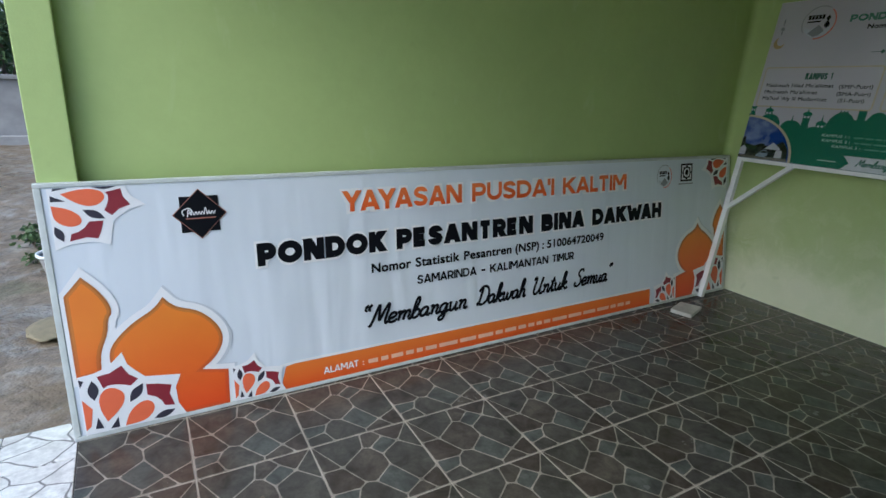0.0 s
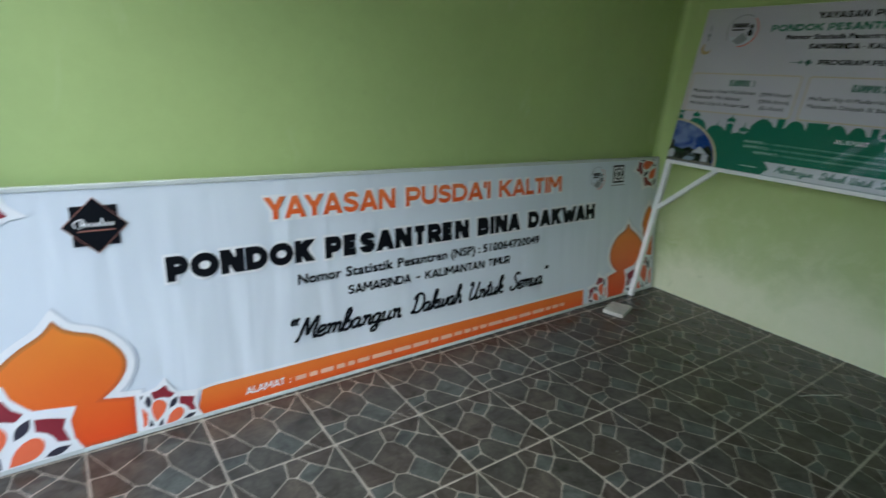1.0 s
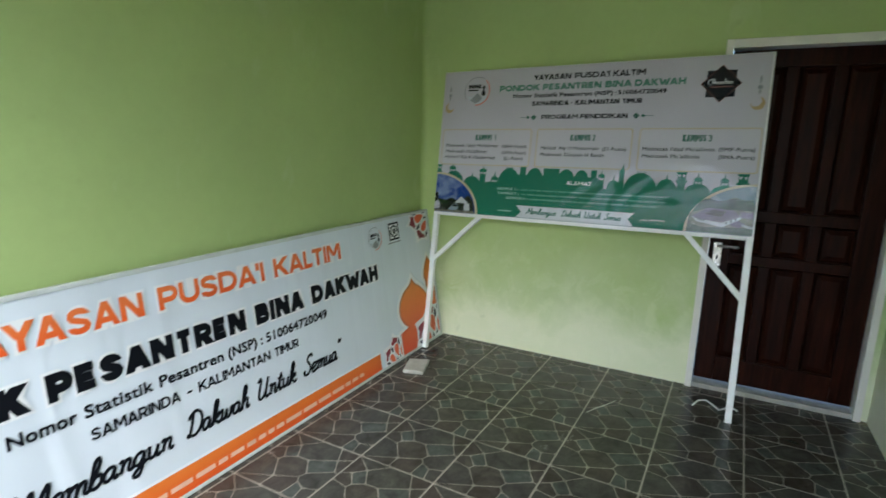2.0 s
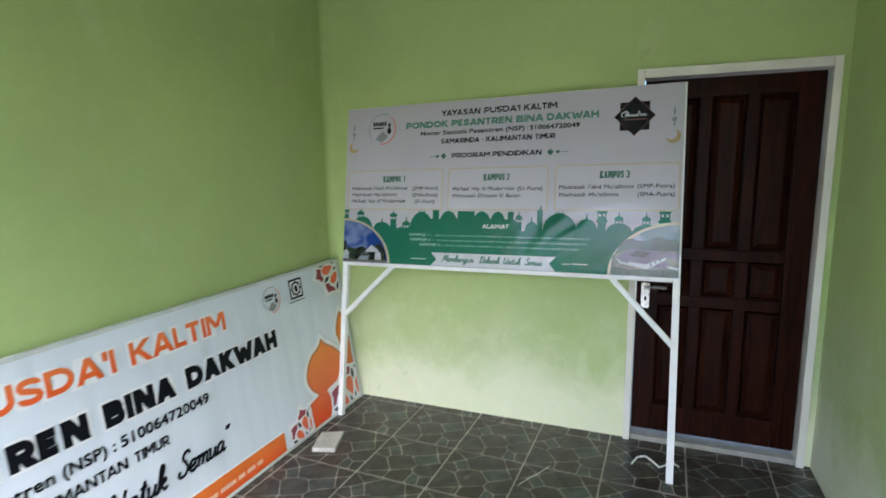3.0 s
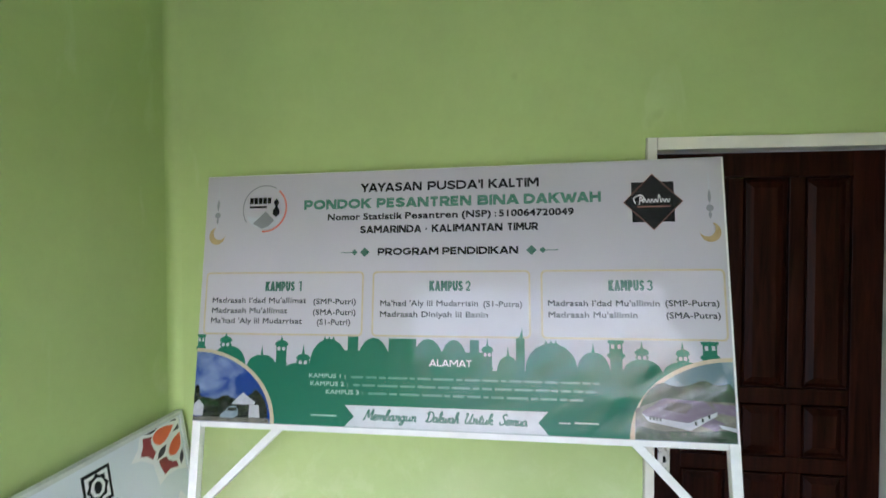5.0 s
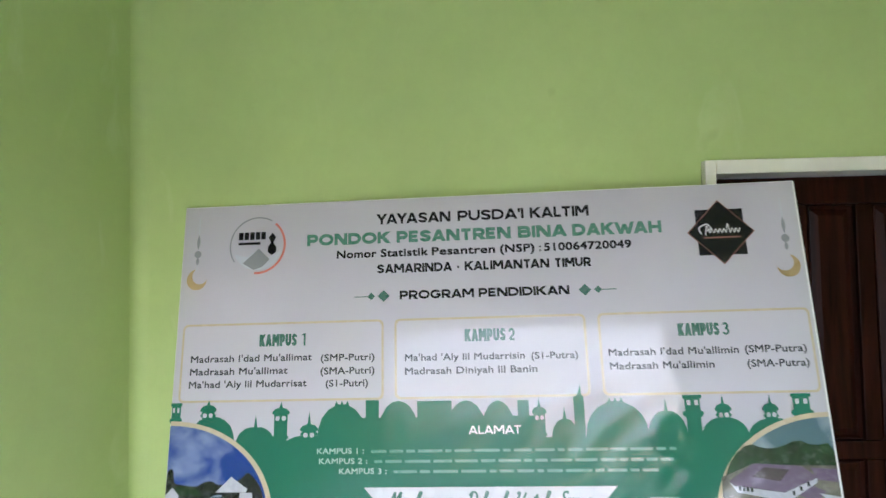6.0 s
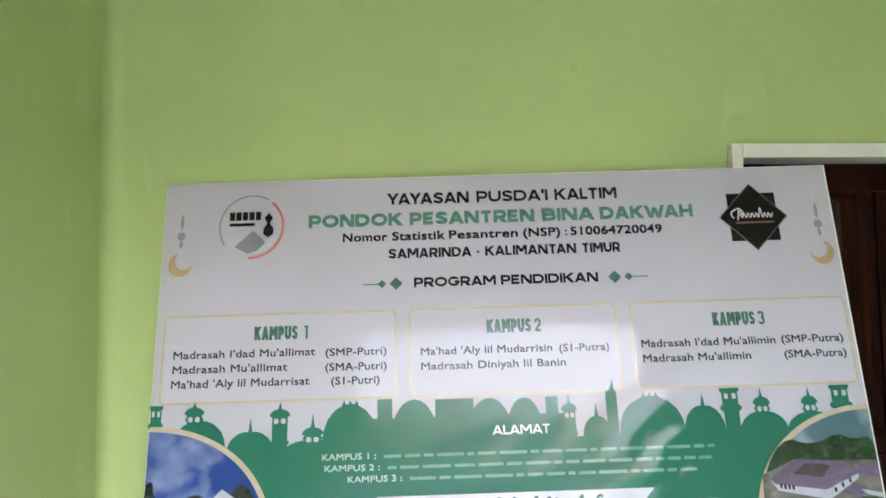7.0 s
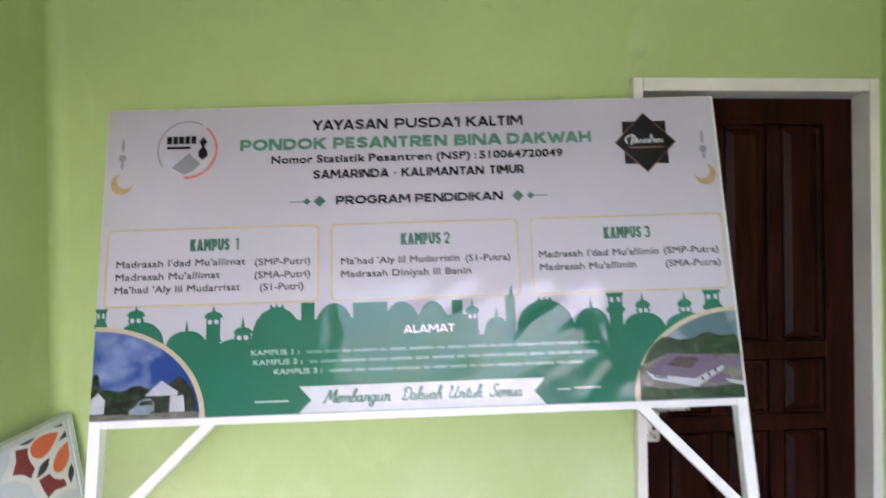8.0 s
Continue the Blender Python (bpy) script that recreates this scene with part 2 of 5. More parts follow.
# printed inks
M_FLEX = vinyl("white_flex_banner", (0.73, 0.775, 0.84), 0.42, 0.014, 2.6, (2.6, 0.35, 1))
M_FLEX_S = vinyl("white_gloss_flex", (0.60, 0.58, 0.625), 0.5, 0.004, 4.5, (1.6, 1.0, 1), 0.1)
M_FILM = laminate("clear_laminate")
M_HALO = plain("white_ink", (0.86, 0.86, 0.88), 0.4, vary=0.02)
M_ORANGE_T = fade("orange_title_ink", (0.80, 0.12, 0.018), (0.82, 0.22, 0.055), 0.82, 0.92)
M_ORANGE = fade("orange_dome_ink", (0.78, 0.085, 0.012), (0.80, 0.235, 0.022), 0.05, 0.45)
M_ORANGE_D = fade("dark_orange_rim_ink", (0.70, 0.10, 0.02), (0.42, 0.15, 0.03), 0.12, 0.4)
M_ORANGE_M = fade("mid_orange_rim_ink", (0.73, 0.09, 0.02), (0.58, 0.20, 0.035), 0.12, 0.4)
M_BAND = fade("orange_band_ink", (0.74, 0.10, 0.012), (0.80, 0.22, 0.03), 0.02, 0.14)
M_CORAL = plain("coral_ink", (0.80, 0.16, 0.065), 0.4, vary=0.05)
M_MAROON = plain("maroon_ink", (0.25, 0.025, 0.04), 0.4, vary=0.08)
M_NAVY = plain("dark_leaf_ink", (0.035, 0.032, 0.05), 0.4, vary=0.08)
M_BLACK = plain("black_ink", (0.007, 0.008, 0.011), 0.45, vary=0.1, spec=0.08)
M_SLATE_T = plain("charcoal_ink", (0.045, 0.048, 0.055), 0.4, vary=0.1, spec=0.2)
M_GREY = plain("grey_ink", (0.30, 0.31, 0.33), 0.35, vary=0.08)
M_SHADE = plain("pale_grey_ink", (0.60, 0.63, 0.68), 0.42, vary=0.04)
M_GREEN_P = vinyl("green_gloss_print", (0.028, 0.185, 0.110), 0.5, 0.004, 6.0, (1.7, 0.8, 1), 0.1)
M_GREEN_T = plain("green_title_ink", (0.085, 0.25, 0.17), 0.3, vary=0.06)
M_GREEN_K = plain("dark_green_ink", (0.05, 0.16, 0.115), 0.3, vary=0.1)
M_GOLD = plain("gold_ink", (0.50, 0.37, 0.17), 0.3, vary=0.12)
M_GOLD_L = plain("pale_gold_ink", (0.62, 0.53, 0.36), 0.25, vary=0.06)
M_PANEL = vinyl("panel_white_print", (0.625, 0.605, 0.645), 0.5, 0.004, 4.5, (1.6, 1.0, 1), 0.1)
M_RIBBON = plain("ribbon_white_ink", (0.64, 0.66, 0.68), 0.25, vary=0.05)
M_MINT = plain("mint_ink", (0.42, 0.60, 0.52), 0.3, vary=0.06)
M_PHOTO_SKY = clouds("printed_sky", (0.010, 0.050, 0.27), (0.50, 0.60, 0.80))
M_PHOTO_SKY2 = clouds("printed_overcast", (0.10, 0.18, 0.21), (0.62, 0.70, 0.78))
M_PHOTO_TREE = plain("printed_trees", (0.012, 0.018, 0.014), 0.25, vary=0.25, scale=18)
M_PHOTO_GRASS = plain("printed_grass", (0.018, 0.052, 0.020), 0.25, vary=0.65, scale=22)
M_PHOTO_HOUSE = plain("printed_house", (0.55, 0.56, 0.6), 0.25, vary=0.1, scale=30)
M_PHOTO_ROOF = plain("printed_roof", (0.17, 0.125, 0.19), 0.25, vary=0.15, scale=25)
M_PHOTO_COURT = plain("printed_court", (0.075, 0.055, 0.06), 0.25, vary=0.3, scale=40)
M_PHOTO_CAR = plain("printed_van", (0.26, 0.32, 0.38), 0.25, vary=0.15, scale=40)
M_PHOTO_YARD = plain("printed_yard", (0.17, 0.16, 0.13), 0.25, vary=0.55, scale=16)
M_MINT_D = plain("dull_mint_ink", (0.13, 0.36, 0.26), 0.3, vary=0.08)
M_PALE_OR = plain("fine_pale_print", (0.84, 0.50, 0.36), 0.4, vary=0.08)
M_COPPER = plain("copper_brown_ink", (0.30, 0.13, 0.10), 0.4, vary=0.1)
M_CRIMSON = plain("red_ring_ink", (0.70, 0.20, 0.15), 0.3, vary=0.1)


# ---- building blocks ----
def thing(name, label, category, m=None, kind="", group=""):
    ob = new(name)
    ob.empty_display_size = 0.1
    if m is not None:
        ob.matrix_world = m
    return tagged(ob, label, category, group, kind)


def finish(name, bm, material):
    me = bpy.data.meshes.new(name)
    bm.to_mesh(me)
    bm.free()
    me.materials.append(material)
    return new(name, me)


def part(name, bm, material, parent, label=""):
    ob = finish(name, bm, material)
    ob.parent = parent
    return tagged(ob, label)


def box(bm, x0, y0, z0, x1, y1, z1, bevel=0.0, m=None):
    made = bmesh.ops.create_cube(bm, size=1.0)["verts"]
    bmesh.ops.scale(bm, vec=(x1 - x0, y1 - y0, z1 - z0), verts=made)
    bmesh.ops.translate(bm, vec=((x0 + x1) / 2, (y0 + y1) / 2, (z0 + z1) / 2), verts=made)
    if m is not None:
        bmesh.ops.transform(bm, matrix=m, verts=made)
    if bevel:
        edges = list({e for v in made for e in v.link_edges})
        bmesh.ops.bevel(bm, geom=edges, offset=bevel, segments=2, profile=0.6, affect="EDGES")
    return bm


def block(x0, y0, z0, x1, y1, z1, bevel=0.0, m=None):
    return box(bmesh.new(), x0, y0, z0, x1, y1, z1, bevel, m)


def flat(polys, z):
    """Flat print: closed outlines of (u, v) at the height z over the sheet."""
    bm = bmesh.new()
    for pts in polys:
        f = bm.faces.new([bm.verts.new((u, v, z)) for u, v in pts])
        f.normal_update()
        if f.normal.z < 0:
            f.normal_flip()
    bmesh.ops.triangulate(bm, faces=bm.faces[:])
    return bm


def grown(pts, d):
    """The outline pushed outwards by d."""
    area = sum(a[0] * b[1] - b[0] * a[1] for a, b in zip(pts, pts[1:] + pts[:1]))
    s, out = (1 if area > 0 else -1), []
    for a, b, c in zip(pts[-1:] + pts[:-1], pts, pts[1:] + pts[:1]):
        e1, e2 = Vector((b[0] - a[0], b[1] - a[1])).normalized(), Vector((c[0] - b[0], c[1] - b[1])).normalized()
        n1, n2 = Vector((e1.y, -e1.x)) * s, Vector((e2.y, -e2.x)) * s
        w = n1 + n2
        w = w / max(0.45, w.length_squared / 2) if w.length > 1e-6 else n1
        out.append((b[0] + w.x * d, b[1] + w.y * d))
    return out


def smooth(pts, rounds=2, keep=()):
    """Chaikin's rounding of a closed outline; the corners numbered in keep stay sharp."""
    tags = [(p, i in keep) for i, p in enumerate(pts)]
    for _ in range(rounds):
        out = []
        for i, (p, k) in enumerate(tags):
            a, b = tags[i - 1][0], tags[(i + 1) % len(tags)][0]
            if k:
                out.append((p, True))
            else:
                out.append(((p[0] * 0.75 + a[0] * 0.25, p[1] * 0.75 + a[1] * 0.25), False))
                out.append(((p[0] * 0.75 + b[0] * 0.25, p[1] * 0.75 + b[1] * 0.25), False))
        tags = out
    return [p for p, _ in tags]


def ellipse(cx, cy, rx, ry, a0=0, a1=360, steps=28):
    full = abs(a1 - a0) >= 360
    return [(cx + rx * math.cos(radians(a0 + (a1 - a0) * i / steps)), cy + ry * math.sin(radians(a0 + (a1 - a0) * i / steps))) for i in range(steps + (0 if full else 1))]


def arc_band(cx, cy, rx, ry, w, a0, a1, steps=28):
    return ellipse(cx, cy, rx, ry, a0, a1, steps)[: steps + 1] + ellipse(cx, cy, rx - w, ry - w, a0, a1, steps)[: steps + 1][::-1]


def rounded(u0, v0, u1, v1, r, steps=5):
    out = []
    for cx, cy, a in ((u1 - r, v1 - r, 0), (u0 + r, v1 - r, 90), (u0 + r, v0 + r, 180), (u1 - r, v0 + r, 270)):
        out += ellipse(cx, cy, r, r, a, a + 90, steps)
    return out


def rect(u0, v0, u1, v1):
    return [(u0, v0), (u1, v0), (u1, v1), (u0, v1)]


CAPS = {}


def lettering(text, u0, v0, u1, cap, z, bold=0.0, shear=0.0):
    """The words as flat print from u0 to u1 on the base line v0, with capitals cap high, the strokes thickened by bold metres on each side."""
    def outline(words):
        cu = bpy.data.curves.new("words", "FONT")
        cu.body, cu.shear, cu.resolution_u, cu.fill_mode = words, shear, 3, "FRONT"
        cu.space_character = 1 + 0.95 * bold / cap
        ob = new("words", cu)
        bpy.context.view_layer.update()
        me = bpy.data.meshes.new_from_object(ob.evaluated_get(bpy.context.evaluated_depsgraph_get()))
        bpy.data.objects.remove(ob)
        bpy.data.curves.remove(cu)
        return me
    if shear not in CAPS:
        me = outline("H")
        CAPS[shear] = max(v.co.y for v in me.vertices)
        bpy.data.meshes.remove(me)
    me = outline(text)
    xs = [v.co.x for v in me.vertices]
    x0, sx, sy = min(xs), (u1 - u0 - 2 * bold) / (max(xs) - min(xs)), (cap - 2 * bold) / CAPS[shear]
    bm = bmesh.new()
    turns = [(-1, -1), (-1, 1), (1, -1), (1, 1)] if bold else [(0, 0)]
    for n, (du, dv) in enumerate(turns):
        verts = [bm.verts.new(((v.co.x - x0) * sx + u0 + bold * (1 + du), v.co.y * sy + v0 + bold * (1 + dv), z + 0.00008 * n)) for v in me.vertices]
        for p in me.polygons:
            bm.faces.new([verts[i] for i in p.vertices])
    bpy.data.meshes.remove(me)
    return bm


# block capitals of even stroke: each letter's width and the middle lines of its strokes, in a square of one
def bend(cx, cy, rx, ry, a0, a1, steps=14):
    return [(cx + rx * math.cos(radians(a0 + (a1 - a0) * i / steps)), cy + ry * math.sin(radians(a0 + (a1 - a0) * i / steps))) for i in range(steps + 1)]


STEM, FAR = [(0, 0), (0, 1)], [(1, 0), (1, 1)]
BLOCK = {}
BLOCK["A"] = 0.86, [[(0, 0), (0.5, 1)], [(1, 0), (0.5, 1)], [(0.2, 0.22), (0.8, 0.22)]]
BLOCK["B"] = 0.76, [STEM, [(0, 1)] + bend(0.6, 0.77, 0.32, 0.23, 90, -90) + [(0, 0.54)], [(0, 0.54)] + bend(0.66, 0.27, 0.34, 0.27, 90, -90) + [(0, 0)]]
BLOCK["D"] = 0.84, [STEM, [(0, 1)] + bend(0.42, 0.5, 0.58, 0.5, 90, -90, 20) + [(0, 0)]]
BLOCK["E"] = 0.66, [STEM, [(0, 1), (1.06, 1)], [(0, 0.5), (0.95, 0.5)], [(0, 0), (1.06, 0)]]
BLOCK["G"] = 0.90, [bend(0.5, 0.5, 0.5, 0.5, 45, 332, 26), [(0.97, 0.24), (0.97, 0.5)], [(0.58, 0.46), (1.06, 0.46)]]
BLOCK["H"] = 0.80, [STEM, FAR, [(0, 0.5), (1, 0.5)]]
BLOCK["I"] = 0.0, [STEM]
BLOCK["K"] = 0.80, [STEM, [(0.98, 1), (0.06, 0.38)], [(0.36, 0.58), (1, 0)]]
BLOCK["L"] = 0.60, [STEM, [(0, 0), (1.06, 0)]]
BLOCK["M"] = 0.98, [STEM, FAR, [(0.06, 1), (0.5, 0.24)], [(0.94, 1), (0.5, 0.24)]]
BLOCK["N"] = 0.84, [STEM, FAR, [(0.02, 1), (0.98, 0)]]
BLOCK["O"] = 0.96, [bend(0.5, 0.5, 0.5, 0.5, 0, 360, 32)]
BLOCK["P"] = 0.72, [STEM, [(0, 1)] + bend(0.6, 0.69, 0.4, 0.31, 90, -90) + [(0, 0.38)]]
BLOCK["R"] = 0.76, [STEM, [(0, 1)] + bend(0.58, 0.69, 0.4, 0.31, 90, -90) + [(0, 0.38)], [(0.48, 0.42), (1, 0)]]
BLOCK["S"] = 0.72, [[(0.98, 0.80), (0.90, 0.90), (0.74, 0.98), (0.5, 1), (0.25, 0.97), (0.08, 0.87), (0.05, 0.73), (0.15, 0.61), (0.34, 0.55), (0.66, 0.46), (0.88, 0.38), (0.97, 0.24), (0.88, 0.10), (0.7, 0.02), (0.48, 0), (0.24, 0.03), (0.08, 0.10), (0.0, 0.22)]]
BLOCK["T"] = 0.74, [[(0.5, 0), (0.5, 1)], [(-0.05, 1), (1.05, 1)]]
BLOCK["U"] = 0.80, [[(0, 1)] + bend(0.5, 0.42, 0.5, 0.42, 180, 360, 16) + [(1, 1)]]
BLOCK["W"] = 1.22, [[(0, 1), (0.27, 0)], [(0.27, 0), (0.5, 0.95)], [(0.5, 0.95), (0.73, 0)], [(0.73, 0), (1, 1)]]
BLOCK["Y"] = 0.82, [[(0, 1), (0.5, 0.40)], [(1, 1), (0.5, 0.40)], [(0.5, 0), (0.5, 0.46)]]
BLOCK["'"] = 0.0, [[(0, 0.66), (0, 1)]]
BLOCK["-"] = 0.38, [[(0, 0.42), (1, 0.42)]]
BLOCK["1"] = 0.34, [[(0.9, 0), (0.9, 1)], [(0.1, 0.93), (0.9, 1)]]
BLOCK["2"] = 0.66, [[(0.02, 0.72)] + bend(0.5, 0.69, 0.46, 0.31, 165, -35, 14) + [(0.05, 0.02)], [(0, 0), (1.05, 0)]]
BLOCK["3"] = 0.66, [bend(0.46, 0.76, 0.44, 0.24, 160, -90), bend(0.46, 0.26, 0.52, 0.26, 90, -160)]


def capitals(text, u0, v0, u1, cap, z, w, only=None):
    """Block capitals from u0 to u1 on the base line v0, cap high, with strokes w wide cut level at head and foot; or only one of the letters, in its place."""
    thin = sum(1 for c in text if BLOCK[c][0] == 0)
    gap = 0.045 + 0.03 * w / cap
    tuck = [0.10 if a + b in ("LT", "AY", "YA", "TA", "AT", "AW", "WA", "LA", "KT") else 0.0 for a, b in zip(text, text[1:])] + [0.0]
    wide = (u1 - u0 - thin * w) / (sum(BLOCK[c][0] for c in text) + gap * (len(text) - 1) - sum(tuck))
    bm, x, level = bmesh.new(), u0, 0
    for k, ch in enumerate(text):
        span = BLOCK[ch][0] * wide if BLOCK[ch][0] else w
        for stroke in BLOCK[ch][1] if only in (None, k) else ():
            p = [Vector((x + w / 2 + a * (span - w), v0 + w / 2 + b * (cap - w))) for a, b in stroke]
            ring = (p[0] - p[-1]).length < 1e-6
            pairs = []
            for i, q in enumerate(p):
                back = (q - p[i - 1 if i else (-2 if ring else 0)])
                ahead = (p[i + 1 if i + 1 < len(p) else (1 if ring else i)] - q)
                d = (back.normalized() + ahead.normalized()).normalized()
                n = Vector((-d.y, d.x)) * w / 2
                if back.length and ahead.length:
                    n /= max(0.6, abs(d.dot(ahead.normalized())))
                elif abs(d.y) > 0.4:
                    n = Vector((-math.copysign(1, d.y), 0)) * (w / 2 / max(0.62, abs(d.y)))
                    if stroke[i][1] in (0, 1):
                        q = Vector((q.x, v0 + cap * stroke[i][1]))
                pairs.append([bm.verts.new((*(q + n), z + 2e-5 * level)), bm.verts.new((*(q - n), z + 2e-5 * level))])
            for a, b in zip(pairs, pairs[1:]):
                f = bm.faces.new((a[0], a[1], b[1], b[0]))
                f.normal_update()
                if f.normal.z < 0:
                    f.normal_flip()
            level = (level + 1) % 7
        x += span + (gap - tuck[k]) * wide
    return bm


# a running hand: each letter is one stroke (or two), with its advance
HAND = {}
HAND["M"] = 0.66, [[(0, 0.05), (0.06, 0), (0.12, 0.3), (0.2, 0.95), (0.26, 0.7), (0.34, 0.2), (0.42, 0.55), (0.54, 0.97), (0.58, 0.7), (0.56, 0.25), (0.6, 0.02), (0.7, 0.08)]]
HAND["D"] = 0.56, [[(0.16, 0.9), (0.14, 0.4), (0.1, 0.05), (0.03, 0.08), (0.1, 0.12), (0.25, 0), (0.45, 0.15), (0.52, 0.5), (0.42, 0.85), (0.22, 0.98), (0.05, 0.85), (0.02, 0.7)]]
HAND["U"] = 0.58, [[(0, 0.8), (0.08, 0.95), (0.14, 0.8), (0.1, 0.35), (0.14, 0.05), (0.28, 0.03), (0.4, 0.3), (0.46, 0.92), (0.42, 0.4), (0.44, 0.05), (0.52, 0), (0.6, 0.1)]]
HAND["S"] = 0.44, [[(0.42, 0.82), (0.36, 0.97), (0.2, 0.92), (0.16, 0.7), (0.3, 0.5), (0.38, 0.25), (0.28, 0.03), (0.1, 0.02), (0.02, 0.15), (0.08, 0.25)]]
HAND["m"] = 0.56, [[(0, 0.38), (0.07, 0.45), (0.1, 0.36), (0.09, 0), (0.1, 0.25), (0.2, 0.43), (0.28, 0.38), (0.27, 0), (0.28, 0.25), (0.38, 0.43), (0.46, 0.36), (0.45, 0.08), (0.52, 0), (0.58, 0.08)]]
HAND["n"] = 0.38, [[(0, 0.38), (0.07, 0.45), (0.1, 0.36), (0.09, 0), (0.1, 0.25), (0.2, 0.43), (0.28, 0.36), (0.27, 0.08), (0.34, 0), (0.4, 0.08)]]
HAND["e"] = 0.32, [[(0, 0.15), (0.15, 0.2), (0.27, 0.3), (0.22, 0.44), (0.1, 0.42), (0.03, 0.22), (0.1, 0.02), (0.24, 0.02), (0.34, 0.12)]]
HAND["b"] = 0.32, [[(0, 0.1), (0.1, 0.4), (0.17, 0.85), (0.1, 0.98), (0.04, 0.8), (0.03, 0.2), (0.08, 0.02), (0.2, 0.02), (0.28, 0.2), (0.22, 0.4), (0.1, 0.36)]]
HAND["a"] = 0.38, [[(0.27, 0.36), (0.18, 0.44), (0.05, 0.36), (0.02, 0.15), (0.1, 0.01), (0.22, 0.1), (0.28, 0.4), (0.27, 0.1), (0.33, 0), (0.4, 0.1)]]
HAND["g"] = 0.38, [[(0.27, 0.36), (0.18, 0.44), (0.05, 0.36), (0.02, 0.15), (0.1, 0.02), (0.22, 0.1), (0.28, 0.42), (0.27, -0.1), (0.22, -0.34), (0.1, -0.36), (0.06, -0.25), (0.2, -0.08), (0.4, 0.08)]]
HAND["u"] = 0.38, [[(0, 0.36), (0.04, 0.44), (0.05, 0.2), (0.1, 0.02), (0.2, 0.05), (0.27, 0.25), (0.28, 0.43), (0.27, 0.12), (0.33, 0), (0.4, 0.1)]]
HAND["k"] = 0.34, [[(0, 0.1), (0.1, 0.4), (0.17, 0.85), (0.1, 0.98), (0.05, 0.8), (0.04, 0), (0.05, 0.2), (0.15, 0.38), (0.25, 0.42), (0.26, 0.32), (0.1, 0.22), (0.2, 0.08), (0.28, 0), (0.36, 0.1)]]
HAND["h"] = 0.35, [[(0, 0.1), (0.1, 0.4), (0.17, 0.85), (0.1, 0.98), (0.05, 0.8), (0.04, 0), (0.06, 0.22), (0.16, 0.42), (0.25, 0.36), (0.24, 0.08), (0.3, 0), (0.37, 0.1)]]
HAND["w"] = 0.5, [[(0, 0.38), (0.05, 0.44), (0.06, 0.15), (0.12, 0.01), (0.2, 0.1), (0.24, 0.4), (0.25, 0.12), (0.32, 0.01), (0.4, 0.12), (0.43, 0.4), (0.52, 0.36)]]
HAND["t"] = 0.26, [[(0, 0.1), (0.1, 0.4), (0.14, 0.8), (0.12, 0.3), (0.14, 0.05), (0.2, 0), (0.28, 0.1)], [(0, 0.55), (0.25, 0.58)]]
HAND["<"] = 0.24, [[(0.05, 1.02), (-0.02, 0.9), (0, 0.78), (0.035, 0.8)], [(0.17, 1.02), (0.1, 0.9), (0.12, 0.78), (0.155, 0.8)]]
HAND[">"] = 0.2, [[(0.06, 1.05), (0, 0.85)], [(0.17, 1.05), (0.11, 0.85)]]


def flowing(pts, steps=4):
    """A smooth line through the points (Catmull-Rom)."""
    p = [Vector(q) for q in ([pts[0]] + list(pts) + [pts[-1]])]
    out = []
    for a, b, c, d in zip(p, p[1:], p[2:], p[3:]):
        for k in range(steps):
            t = k / steps
            out.append(0.5 * (2 * b + (c - a) * t + (2 * a - 5 * b + 4 * c - d) * t * t + (3 * b - a - 3 * c + d) * t ** 3))
    return out + [p[-1]]


def ribbon(bm, pts, w, z):
    """A pen stroke of width w along the points."""
    last = None
    for i, q in enumerate(pts):
        d = (pts[min(i + 1, len(pts) - 1)] - pts[max(i - 1, 0)])
        d = d.normalized() if d.length > 1e-9 else Vector((1, 0))
        n = Vector((-d.y, d.x)) * w / 2
        pair = [bm.verts.new((q.x + n.x, q.y + n.y, z + 1.2e-5 * i)), bm.verts.new((q.x - n.x, q.y - n.y, z + 1.2e-5 * i))]
        if last:
            bm.faces.new((last[0], last[1], pair[1], pair[0]))
        last = pair


def handwriting(text, u0, v0, u1, cap, z, pen):
    """Running script from u0 to u1 on the base line v0."""
    bm, x, strokes = bmesh.new(), 0.0, []
    for ch in text:
        width, lines = HAND[ch]
        strokes += [[(x + a + 0.24 * b, b * (1.08 if ch.islower() else 1.06)) for a, b in line_pts] for line_pts in lines]
        x += width
    xs = [a for s in strokes for a, b in s]
    sx = (u1 - u0 - pen) / (max(xs) - min(xs))
    for n, s in enumerate(strokes):
        ribbon(bm, flowing([(u0 + pen / 2 + (a - min(xs)) * sx, v0 + b * cap) for a, b in s]), pen, z + 0.0003 * (n % 3))
    return bm


